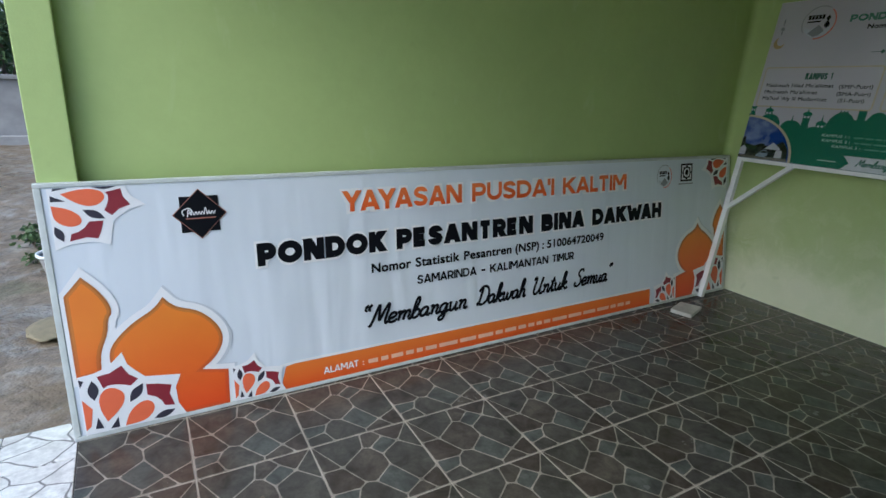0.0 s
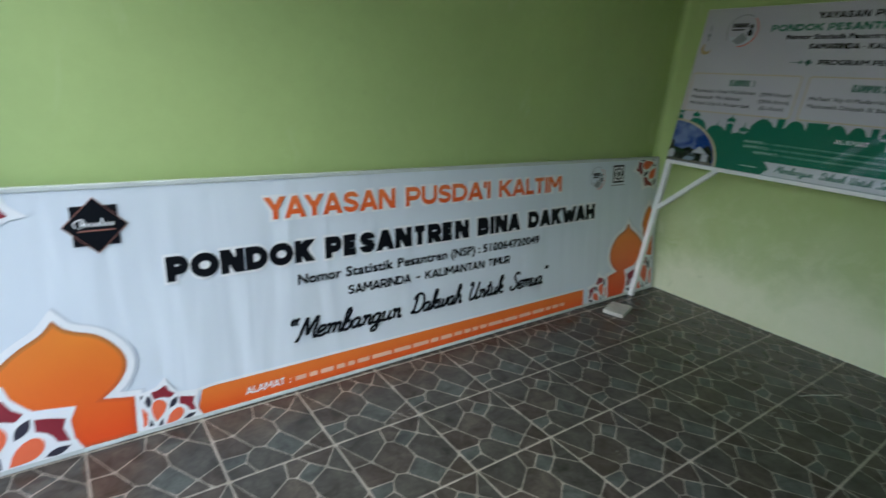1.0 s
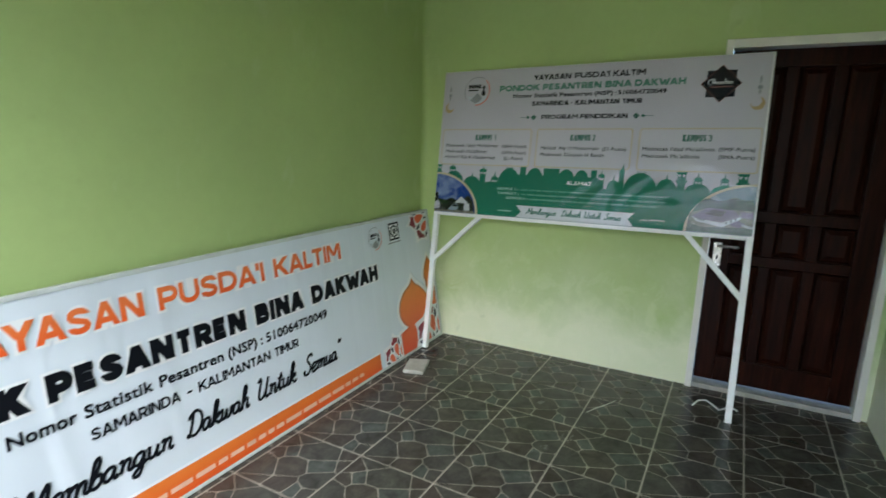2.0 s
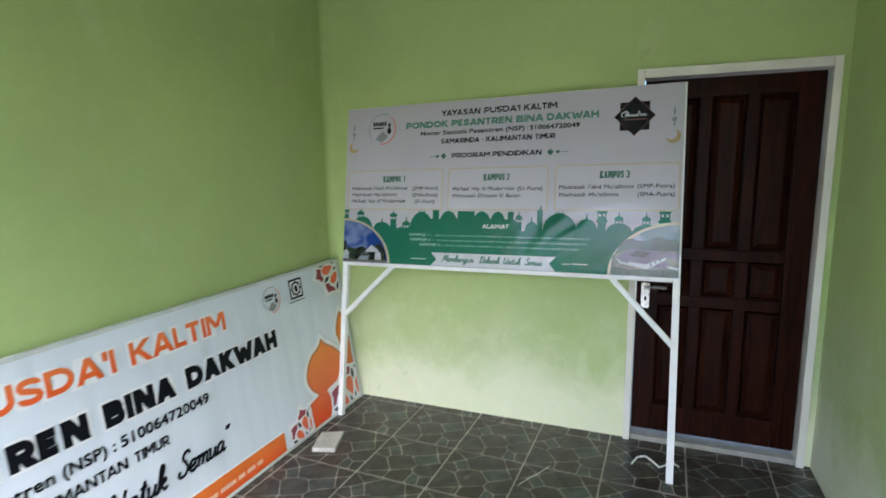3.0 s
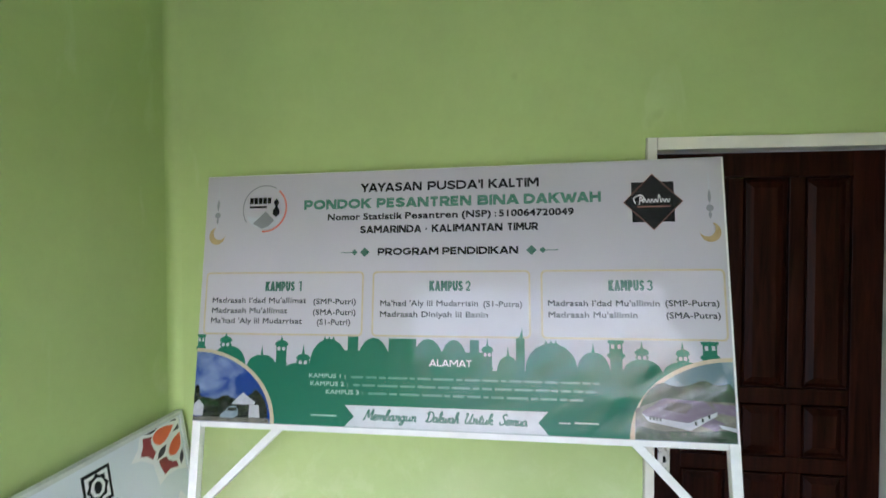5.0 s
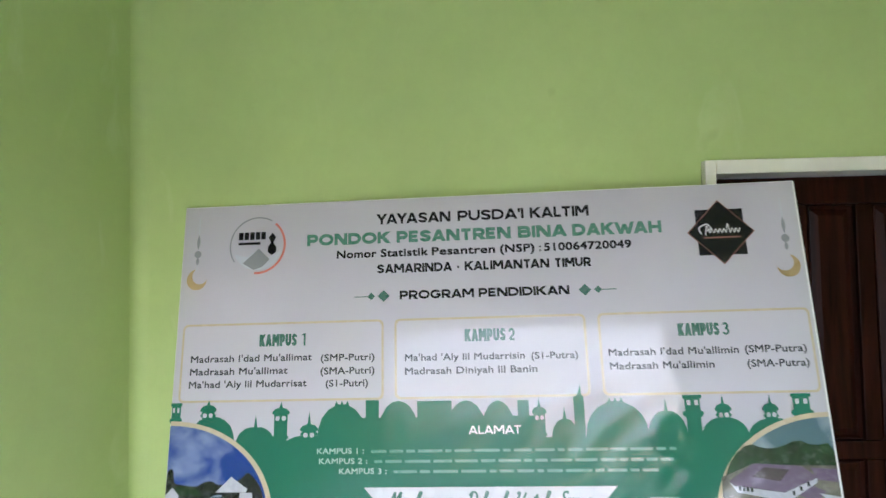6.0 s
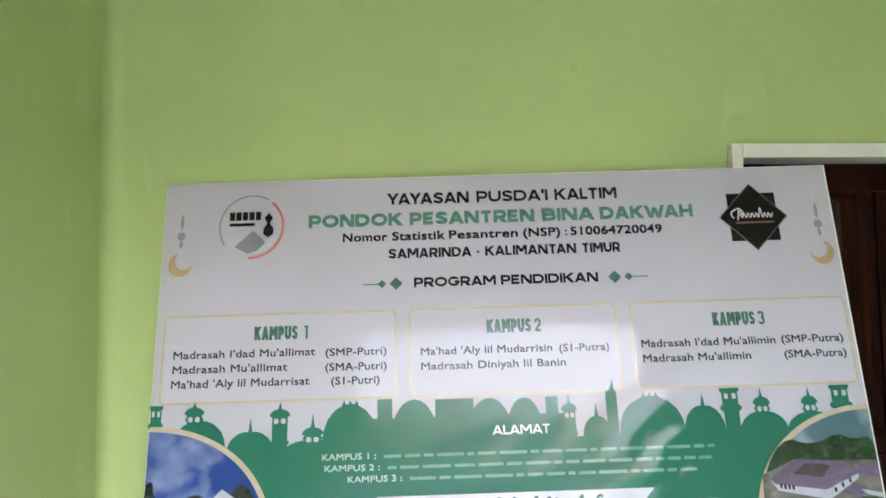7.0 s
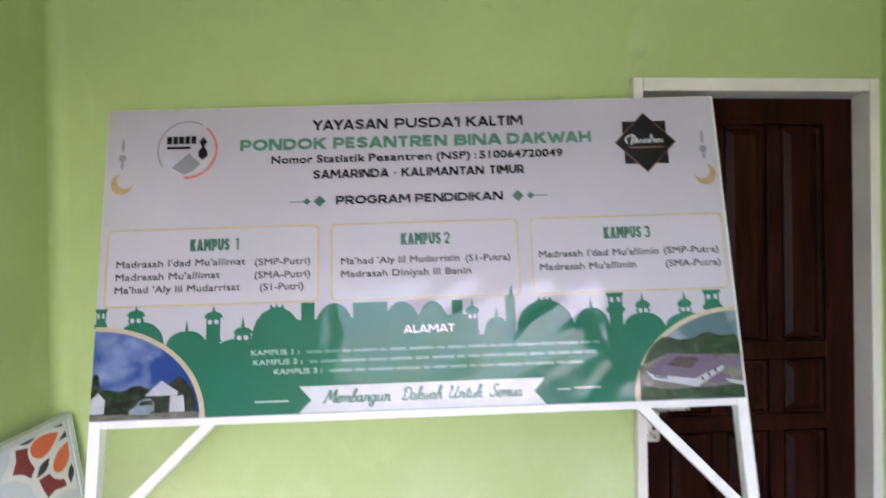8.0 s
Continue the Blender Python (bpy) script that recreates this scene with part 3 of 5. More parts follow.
def tube(points, radius, sides=8):
    """A round cord or rod through the points."""
    bm, rings = bmesh.new(), []
    pts = [Vector(p) for p in points]
    for i, p in enumerate(pts):
        ahead = (pts[min(i + 1, len(pts) - 1)] - pts[max(i - 1, 0)]).normalized()
        side = ahead.cross(Vector((0, 0, 1)) if abs(ahead.z) < 0.9 else Vector((1, 0, 0))).normalized()
        up = side.cross(ahead)
        r = radius[i] if isinstance(radius, (list, tuple)) else radius
        rings.append([bm.verts.new(p + side * r * math.cos(2 * math.pi * k / sides) + up * r * math.sin(2 * math.pi * k / sides)) for k in range(sides)])
    for a, b in zip(rings, rings[1:]):
        for k in range(sides):
            bm.faces.new((a[k], a[(k + 1) % sides], b[(k + 1) % sides], b[k]))
    bm.faces.new(rings[0][::-1])
    bm.faces.new(rings[-1])
    bmesh.ops.recalc_face_normals(bm, faces=bm.faces[:])
    return bm


def bar(a, b, w, d, bevel=0.003):
    """A square steel tube in the sheet's plane from a to b (u, v), w wide, its face at the plane and d deep."""
    a, b = Vector((*a, 0)), Vector((*b, 0))
    along = b - a
    m = Matrix.Translation((a + b) / 2) @ Matrix.Rotation(math.atan2(along.y, along.x), 4, "Z")
    h = along.length / 2
    return block(-h, -w / 2, -d, h, w / 2, 0, bevel, m)


def plane_pose(origin, along, up):
    """The pose of a sheet: local x along it, y up it, z out of its face."""
    u = Vector(along).normalized()
    v = (Vector(up) - u * u.dot(Vector(up))).normalized()
    w = u.cross(v)
    m = Matrix((u, v, w)).transposed().to_4x4()
    m.translation = origin
    return m


# ---- the porch: walls, ceiling, floor slab ----
WEST, SOUTH, TOP = -4.13, -2.96, 3.1
PILLAR_E, PILLAR_Y, BEAM = -4.008, -0.055, 2.4
RETURN = PILLAR_E + 0.001   # where the south wall meets its pillar
D0, D1, DH = -2.0, -2.925, 2.13   # the door frame's outer edges and its head


def structure(name, bm, material, label, category):
    ob = finish(name, bm, material)
    return tagged(ob, label, category, "", "structure")


structure("wall_north", block(WEST, 0, -0.3, 0.0, 0.15, TOP), M_WALL, "lime green painted plaster wall behind the banner", "wall")
structure("pillar_north", block(WEST, PILLAR_Y, -0.3, PILLAR_E, -0.001, BEAM, 0.004), M_WALL, "light green painted pillar at the end of the wall", "pillar")
structure("pillar_south", block(WEST, SOUTH - 0.15, -0.3, PILLAR_E, SOUTH + 0.1, BEAM, 0.004), M_WALL, "light green painted pillar at the porch opening", "pillar")
structure("beam_west", block(WEST, SOUTH, BEAM, PILLAR_E, -0.001, TOP, 0.004), M_WALL, "green painted beam over the porch opening", "beam")
wall_e = bmesh.new()
box(wall_e, 0.0, D0, -0.3, 0.15, 0.15, TOP)
box(wall_e, 0.0, D1, DH, 0.15, D0, TOP)
box(wall_e, 0.0, SOUTH - 0.15, -0.3, 0.15, D1, TOP)
structure("wall_east", wall_e, M_WALL_E, "lime green painted wall with whitish damp stains low down", "wall")
structure("wall_south", block(RETURN, SOUTH - 0.15, -0.3, 0.0, SOUTH, TOP), M_WALL_S, "lime green painted wall with pale scuffs beside the door", "wall")
structure("ceiling", block(WEST, SOUTH - 0.15, TOP, 0.15, 0.15, TOP + 0.12), M_CEIL, "plain off-white porch ceiling", "ceiling")
floor = structure("floor", block(WEST, SOUTH, -0.3, 0.0, -0.001, -0.0022), M_GROUT, "glazed brown floor tiles printed with crazy paving", "floor")
pavement = structure("pavement", block(WEST - 1.6, -4.2, -0.3, WEST - 0.002, -0.012, -0.005), M_GROUT_W, "white crazy-paving tiles on the apron outside the porch", "pavement")

fillet = bmesh.new()
ARC = [(-0.046 + 0.045 * math.sin(radians(a)), -0.046 + 0.045 * math.cos(radians(a))) for a in range(0, 91, 15)]
cols = [[fillet.verts.new((x, y, z)) for z in (0.0015, TOP - 0.001)] for x, y in ARC]
for a, b in zip(cols, cols[1:]):
    fillet.faces.new((a[0], a[1], b[1], b[0])).smooth = True
structure("trim_corner", fillet, M_WALL_E, "rounded green plaster fillet in the corner of the walls", "trim")

# ---- the door ----
door = thing("door_1", "closed dark brown varnished panel door in a white frame", "door", kind="structure")
FW = 0.037
part("jamb", block(-0.03, D0 - FW, 0, 0.10, D0, DH, 0.004), M_WHITE, door, "white painted door jamb")
part("jamb", block(-0.03, D1, 0, 0.10, D1 + FW, DH, 0.004), M_WHITE, door, "white painted door jamb")
part("head", block(-0.03, D1 + FW + 0.001, DH - 0.048, 0.10, D0 - FW - 0.001, DH, 0.004), M_WHITE, door, "white painted door head")
part("threshold", block(-0.012, D1 + FW + 0.002, 0, 0.12, D0 - FW - 0.002, 0.032, 0.005), M_CEMENT, door, "worn cement threshold")
leaf = part("leaf", block(0.064, D1 + FW + 0.004, 0.05, 0.092, D0 - FW - 0.004, DH - 0.052), M_DOOR, door)
LY0, LY1 = D0 - FW - 0.006, D1 + FW + 0.006
STILE, MULL = 0.112, 0.058
COL = (LY0 - LY1 - 2 * STILE - 2 * MULL) / 3   # three columns of panels
for y0, y1 in ((LY0, LY0 - STILE), (LY1 + STILE, LY1)):
    part("stile", block(0.045, y1, 0.052, 0.066, y0, DH - 0.054, 0.003), M_DOOR, leaf)
RAILS = ((0.052, 0.21), (0.825, 0.885), (1.095, 1.157), (1.98, DH - 0.054))
for z0, z1 in RAILS:
    part("rail", block(0.046, LY1 + STILE + 0.001, z0, 0.066, LY0 - STILE - 0.001, z1, 0.003), M_DOOR, leaf)
for (_, z0), (z1, _) in zip(RAILS, RAILS[1:]):
    for k in (1, 2):
        y = LY0 - STILE - k * COL - (k - 1) * MULL
        part("mullion", block(0.047, y - MULL + 0.001, z0 + 0.001, 0.066, y - 0.001, z1 - 0.001, 0.003), M_DOOR, leaf)


def raised_panel(y0, y1, z0, z1):
    """A fielded panel: a moulded rim, a sunk channel and a raised field with sloping sides."""
    bm = bmesh.new()
    rings = []
    for inset, x in ((0.0, 0.066), (0.006, 0.051), (0.016, 0.061), (0.04, 0.050)):
        rings.append([bm.verts.new((x, y, z)) for y, z in ((y0 - inset, z0 + inset), (y1 + inset, z0 + inset), (y1 + inset, z1 - inset), (y0 - inset, z1 - inset))])
    for a, b in zip(rings, rings[1:]):
        for k in range(4):
            bm.faces.new((a[k], a[(k + 1) % 4], b[(k + 1) % 4], b[k]))
    bm.faces.new(rings[-1])
    bmesh.ops.recalc_face_normals(bm, faces=bm.faces[:])
    if bm.faces[-1:] and bm.faces[:][-1].normal.x > 0:
        bmesh.ops.reverse_faces(bm, faces=bm.faces[:])
    return bm


for (_, z0), (z1, _) in zip(RAILS, RAILS[1:]):
    for k in range(3):
        y = LY0 - STILE - k * (COL + MULL)
        part("panel", raised_panel(y - 0.001, y - COL + 0.001, z0 + 0.002, z1 - 0.002), M_DOOR, leaf)
handle = part("handle", block(0.036, -2.113, 0.80, 0.045, -2.066, 0.95, 0.003), M_CHROME, door, "silver door handle on a long back plate")
part("lever", tube([(0.036, -2.09, 0.93), (0.0, -2.09, 0.932), (-0.008, -2.10, 0.933), (-0.01, -2.15, 0.936), (-0.008, -2.20, 0.934)], 0.009), M_CHROME, handle)
part("keyhole", block(0.032, -2.095, 0.845, 0.037, -2.085, 0.87, 0.002), M_BLACK, handle)

# ---- the long banner leaning against the wall ----
BW, BH = 4.105, 1.0
banner = thing("banner_sign", "long white printed banner in a pale grey frame against the wall", "banner",
               plane_pose((-4.14, -0.20, 0.003), (1, 0.0085, 0), (0, 0.055, 1)))
part("top_bar", bar((0, BH - 0.008), (BW, BH - 0.008), 0.016, 0.03), M_ALU, banner, "pale grey painted edge")
part("bottom_bar", bar((0, 0.009), (BW, 0.009), 0.018, 0.03), M_ALU, banner, "pale grey painted edge")
part("side_bar", bar((0.011, 0.0185), (0.011, BH - 0.0165), 0.022, 0.03), M_ALU, banner, "pale grey painted edge")
part("side_bar", bar((BW - 0.011, 0.0185), (BW - 0.011, BH - 0.0165), 0.022, 0.03), M_ALU, banner, "pale grey painted edge")
flex = bmesh.new()
NX, NY = 120, 10
grid = [[flex.verts.new((0.0225 + (BW - 0.045) * i / NX, 0.0185 + (BH - 0.035) * j / NY,
         -0.004 + (0.0007 * noise.noise((i * 0.22, j * 0.12, 5)) if 0 < i < NX and 0 < j < NY else 0))) for j in range(NY + 1)] for i in range(NX + 1)]
for i in range(NX):
    for j in range(NY):
        flex.faces.new((grid[i][j], grid[i + 1][j], grid[i + 1][j + 1], grid[i][j + 1])).smooth = True
sheet = part("sheet", flex, M_FLEX, banner, "white vinyl sheet with orange and black print")

Z0 = -0.0012


def words(parent, name, text, u0, v0, u1, cap, material, z, bold=0.0, shear=0.0, label=""):
    return part(name, lettering(text, u0, v0, u1, cap, z, bold, shear), material, parent, label)


ROWS = (
    ("headline", (("YAYASAN", 1.120, 1.766), ("PUSDA'I", 1.829, 2.397), ("KALTIM", 2.464, 3.002)), 0.815, 0.095, M_ORANGE_T, 0.0218, "orange capital letter"),
    ("headline", (("PONDOK", 0.728, 1.331), ("PESANTREN", 1.386, 2.243), ("BINA", 2.305, 2.643), ("DAKWAH", 2.709, 3.350)), 0.610, 0.100, M_BLACK, 0.0325, "heavy black capital letter"),
    ("text_line", (("SAMARINDA", 1.495, 1.856), ("-", 1.884, 1.918), ("KALIMANTAN", 1.945, 2.362), ("TIMUR", 2.392, 2.564)), 0.418, 0.046, M_BLACK, 0.0092, ""),
)
for name, row, v, cap, ink, pen, label in ROWS:
    for word, a, b in row:
        if name == "headline":
            for k in range(len(word)):
                part("letter_edge", capitals(word, a - 0.010, v - 0.010, b + 0.010, cap + 0.020, Z0, pen + 0.020, k), M_HALO, sheet)
                part("letter", capitals(word, a, v, b, cap, Z0 + 0.0010, pen, k), ink, sheet, label)
        else:
            part(name, capitals(word, a, v, b, cap, Z0 + 0.0010, pen), ink, sheet, label)
for word, a, b in (("Nomor", 1.250, 1.463), ("Statistik", 1.488, 1.749), ("Pesantren", 1.777, 2.092), ("(NSP)", 2.119, 2.291), (":", 2.316, 2.328), ("510064720049", 2.351, 2.814)):
    words(sheet, "text_line", word, a, 0.508, b, 0.048, M_BLACK, Z0, 0.0018)
for word, a, b in (("<Membangun", 1.206, 1.801), ("Dakwah", 1.852, 2.203), ("Untuk", 2.249, 2.521), ("Semua>", 2.567, 2.913)):
    part("motto", handwriting(word, a, 0.244, b, 0.098, Z0, 0.0148), M_BLACK, sheet, "black handwritten motto")
part("band", flat([[(0.785, 0.019), (3.268, 0.019), (3.268, 0.126), (0.86, 0.134), (0.815, 0.128)]], Z0), M_BAND, sheet, "orange band along the foot")
part("band_edge", flat([[(0.80, 0.128), (0.86, 0.135), (3.268, 0.127), (3.268, 0.139), (0.86, 0.147), (0.79, 0.14)]], Z0), M_HALO, sheet)
words(sheet, "text_line", ":", 1.185, 0.05, 1.192, 0.034, M_HALO, Z0 + 0.0008)
part("text_line", capitals("ALAMAT", 0.988, 0.050, 1.165, 0.034, Z0 + 0.0008, 0.0062), M_HALO, sheet)
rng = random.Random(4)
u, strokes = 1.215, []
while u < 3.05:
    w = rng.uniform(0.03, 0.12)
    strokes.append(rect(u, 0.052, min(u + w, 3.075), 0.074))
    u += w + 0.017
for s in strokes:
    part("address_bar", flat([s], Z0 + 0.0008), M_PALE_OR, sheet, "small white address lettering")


def star_badge(parent, cx, cy, r, z):
    """A black eight-pointed star of two squares with a thin pale edge and a white signature."""
    a = r * 0.735
    part("badge_square", flat([rect(cx - a, cy - a, cx + a, cy + a)], z), M_BLACK, parent)
    part("badge_edge", flat([[(cx - r - 0.004, cy), (cx, cy - r - 0.004), (cx + r + 0.004, cy), (cx, cy + r + 0.004)]], z + 0.0005), M_COPPER, parent)
    part("badge_diamond", flat([[(cx - r, cy), (cx, cy - r), (cx + r, cy), (cx, cy + r)]], z + 0.001), M_BLACK, parent, "black eight-pointed star badge")
    pen = bmesh.new()
    ribbon(pen, flowing([(cx - 0.60 * r, cy - 0.05 * r), (cx - 0.66 * r, cy + 0.14 * r), (cx - 0.42 * r, cy + 0.26 * r), (cx - 0.30 * r, cy + 0.12 * r), (cx - 0.44 * r, cy + 0.04 * r)]), 0.045 * r, z + 0.0015)
    wave = [(cx - 0.48 * r, cy - 0.10 * r), (cx - 0.42 * r, cy + 0.22 * r)] + [(cx - 0.34 * r + 0.062 * r * i, cy + (0.11 * r if i % 2 else -0.03 * r) + (0.16 * r if i == 9 else 0)) for i in range(16)]
    ribbon(pen, flowing(wave), 0.034 * r, z + 0.0018)
    part("badge_stroke", pen, M_HALO, parent)
    part("badge_stroke", flat([rect(cx - 0.55 * r, cy - 0.2 * r, cx + 0.6 * r, cy - 0.15 * r)], z + 0.0015), M_COPPER, parent)


star_badge(sheet, 0.522, 0.855, 0.097, Z0)


def ring_badge(parent, cx, cy, r, z):
    """A round emblem: broken ring, dark lantern and a grey hill."""
    part("emblem_ring", flat([arc_band(cx, cy, r, r, r * 0.05, 60, 215)], z + 0.0006), M_GREY, parent)
    part("emblem_ring", flat([arc_band(cx, cy, r, r, r * 0.075, -95, 50)], z + 0.0006), M_CRIMSON, parent)
    part("emblem_hill", flat([ellipse(cx, cy, r * 0.86, r * 0.86, 200, 345, 16) + [(cx + 0.35 * r, cy - 0.45 * r), (cx + 0.05 * r, cy - 0.12 * r), (cx - 0.35 * r, cy - 0.4 * r)]], z + 0.0006), M_SHADE, parent)
    part("emblem_hill", flat([[(cx - 0.5 * r, cy - 0.62 * r), (cx + 0.05 * r, cy - 0.12 * r), (cx + 0.45 * r, cy - 0.5 * r), (cx + 0.2 * r, cy - 0.75 * r), (cx - 0.1 * r, cy - 0.85 * r)]], z + 0.001), M_GREY, parent)
    lx = cx + 0.52 * r
    part("emblem_lantern", flat([[(lx, cy + 0.42 * r), (lx + 0.13 * r, cy + 0.26 * r), (lx + 0.04 * r, cy + 0.08 * r), (lx + 0.15 * r, cy - 0.08 * r), (lx + 0.15 * r, cy - 0.24 * r), (lx, cy - 0.36 * r),
                                  (lx - 0.15 * r, cy - 0.24 * r), (lx - 0.15 * r, cy - 0.08 * r), (lx - 0.04 * r, cy + 0.08 * r), (lx - 0.13 * r, cy + 0.26 * r)]], z + 0.0014), M_BLACK, parent)
    part("emblem_bar", flat([rect(cx - 0.68 * r + i * 0.2 * r, cy + 0.2 * r, cx - 0.52 * r + i * 0.2 * r, cy + 0.46 * r) for i in range(5)]
                             + [rect(cx - 0.68 * r, cy + 0.02 * r, cx + 0.1 * r, cy + 0.11 * r)], z + 0.0014), M_BLACK, parent)


ring_badge(sheet, 3.371, 0.878, 0.076, Z0)
SQ = (3.541, 0.836, 3.666, 0.956)
part("square_emblem", flat([rect(*SQ)], Z0), M_BLACK, sheet, "square black line emblem")
part("square_emblem_field", flat([rect(SQ[0] + 0.012, SQ[1] + 0.012, SQ[2] - 0.012, SQ[3] - 0.012)], Z0 + 0.0005), M_HALO, sheet)
scx, scy = 3.6035, 0.896
part("square_emblem_star", flat([[(scx + r * math.cos(radians(a)), scy + r * math.sin(radians(a))) for a, r in ((i * 22.5, 0.05 if i % 4 == 0 else (0.05 if i % 4 == 2 else 0.04)) for i in range(16))]], Z0 + 0.001), M_BLACK, sheet)
part("square_emblem_field", flat([ellipse(scx, scy, 0.033, 0.033, steps=8)], Z0 + 0.0014), M_HALO, sheet)
part("square_emblem_star", flat([ellipse(scx, scy, 0.018, 0.022, steps=8)], Z0 + 0.0018), M_BLACK, sheet)
part("square_emblem_bar", flat([rect(3.523, 0.816, 3.677, 0.824)], Z0), M_GREY, sheet)


def lens(a, b, w):
    a, b = Vector(a), Vector(b)
    n = Vector((-(b - a).y, (b - a).x)).normalized() * w
    pts = [a, a + (b - a) * 0.3 + n * 0.85, a + (b - a) * 0.6 + n, b, a + (b - a) * 0.7 - n * 0.85, a + (b - a) * 0.4 - n]
    return smooth([tuple(p) for p in pts], 1, (0, 3))


def rosette(parent, place, z):
    """The corner rosette: white tracery with maroon stars, coral drops and dark leaves; place maps its plane to the sheet."""
    def put(pts):
        return [place(*p) for p in pts]
    part("tracery", flat([put([(0.0, 0.0), (0.0, 0.245), (0.05, 0.25), (0.10, 0.266), (0.154, 0.316), (0.168, 0.262), (0.192, 0.232), (0.224, 0.198), (0.28, 0.19), (0.349, 0.178), (0.326, 0.125), (0.33, 0.055), (0.356, 0.0)])], z), M_HALO, parent)
    stars = (((0.147, 0.262), (0.166, 0.222), (0.197, 0.196), (0.17, 0.172), (0.142, 0.183), (0.116, 0.190), (0.092, 0.190), (0.078, 0.182), (0.062, 0.235), (0.105, 0.240)),
             ((0.222, 0.165), (0.265, 0.156), (0.312, 0.140), (0.301, 0.104), (0.316, 0.049), (0.280, 0.056), (0.270, 0.080), (0.252, 0.101), (0.222, 0.118)))
    drops = (smooth([(0.077, 0.040), (0.058, 0.095), (0.058, 0.150), (0.083, 0.180), (0.118, 0.176), (0.146, 0.145), (0.140, 0.105), (0.110, 0.068)], 2, (0,)),
             smooth([(0.134, 0.006), (0.150, 0.055), (0.185, 0.090), (0.222, 0.098), (0.245, 0.072), (0.236, 0.035), (0.200, 0.008)], 2, (0,)), ((0.004, 0.150), (0.034, 0.105), (0.022, 0.035), (0.004, 0.02)))
    leaves = (lens((0.044, 0.222), (0.044, 0.138), 0.019), lens((0.160, 0.102), (0.212, 0.172), 0.019), lens((0.236, 0.008), (0.315, 0.030), 0.015),
              ((0.034, 0.020), (0.047, 0.066), (0.062, 0.016)), ((0.084, 0.008), (0.114, 0.052), (0.114, 0.006)), ((0.002, 0.235), (0.018, 0.225), (0.004, 0.2)))
    for name, ink, shapes in (("star_fill", M_MAROON, stars), ("drop_fill", M_CORAL, drops), ("leaf_fill", M_NAVY, leaves)):
        for shape in shapes:
            part(name, flat([put(list(shape))], z + 0.0008), ink, parent)


ZR = Z0 + 0.0036
rosette(sheet, lambda u, v: (0.038 + u, 0.0195 + v), ZR)
rosette(sheet, lambda u, v: (0.038 + v * 0.95, min(0.981, 1.016 - u * 0.72)), Z0)
rosette(sheet, lambda u, v: (0.588 + u * 0.62, 0.0195 + v * 0.66), ZR)
rosette(sheet, lambda u, v: (BW - 0.038 - u, 0.0195 + v), ZR)
rosette(sheet, lambda u, v: (BW - 0.038 - v * 0.95, min(0.981, 1.016 - u * 0.72)), Z0)
rosette(sheet, lambda u, v: (BW - 0.588 - u * 0.62, 0.0195 + v * 0.66), ZR)

DOME = smooth([(0.371, 0.535), (0.335, 0.49), (0.265, 0.452), (0.205, 0.402), (0.168, 0.35), (0.166, 0.29), (0.20, 0.235), (0.235, 0.20), (0.22, 0.12), (0.22, 0.02),
               (0.582, 0.02), (0.588, 0.176), (0.487, 0.198), (0.548, 0.245), (0.583, 0.315), (0.565, 0.385), (0.50, 0.458), (0.408, 0.488)], 2, (0, 9, 10, 11, 12))
TURRET = smooth([(0.046, 0.585), (0.106, 0.652), (0.148, 0.605), (0.182, 0.545), (0.190, 0.50), (0.172, 0.478), (0.166, 0.42), (0.132, 0.345), (0.128, 0.26), (0.046, 0.255)], 2, (0, 1, 8, 9))
for side in (lambda u: u, lambda u: BW - u):
    tur, dome = [(side(u - 0.009), v) for u, v in TURRET], [(side(u - 0.016), v) for u, v in DOME]
    clip = lambda pts: [(min(max(u, 0.024), BW - 0.024), max(v, 0.019)) for u, v in pts]
    part("dome_shade", flat([clip([(u + 0.006, v - 0.003) for u, v in grown(dome, 0.032)])], Z0 - 0.0004), M_SHADE, sheet)
    for n, shape in enumerate((tur, dome)):
        part("dome_edge", flat([clip(grown(shape, 0.026))], Z0 + 0.0003 * n), M_HALO, sheet)
        part("dome_rim", flat([shape], Z0 + 0.0010 + 0.0003 * n), M_ORANGE_D, sheet)
        part("dome_rim", flat([clip(grown(shape, -0.007))], Z0 + 0.0016 + 0.0003 * n), M_ORANGE_M, sheet)
        part("dome_fill", flat([clip(grown(shape, -0.015))], Z0 + 0.0022 + 0.0003 * n), M_ORANGE, sheet, "orange onion dome print")



def slack(u, v):
    """How far the long, limp frame is bent out of its plane: its foot stands off more at the corner of the walls."""
    f = u / BW
    return (1 - v) * (-0.027 + 0.090 * f) + v * (-0.058 + 0.009 * f)


for ob in banner.children_recursive:
    bm = bmesh.new()
    bm.from_mesh(ob.data)
    us = [v.co.x for v in bm.verts]
    if max(us) - min(us) > 0.3 and len(bm.verts) < 300:
        for k in range(1, 28):
            if min(us) < k * BW / 28 < max(us):
                bmesh.ops.bisect_plane(bm, geom=bm.verts[:] + bm.edges[:] + bm.faces[:], plane_co=(k * BW / 28, 0, 0), plane_no=(1, 0, 0))
    for v in bm.verts:
        v.co.z += slack(v.co.x, v.co.y)
    bm.to_mesh(ob.data)
    bm.free()

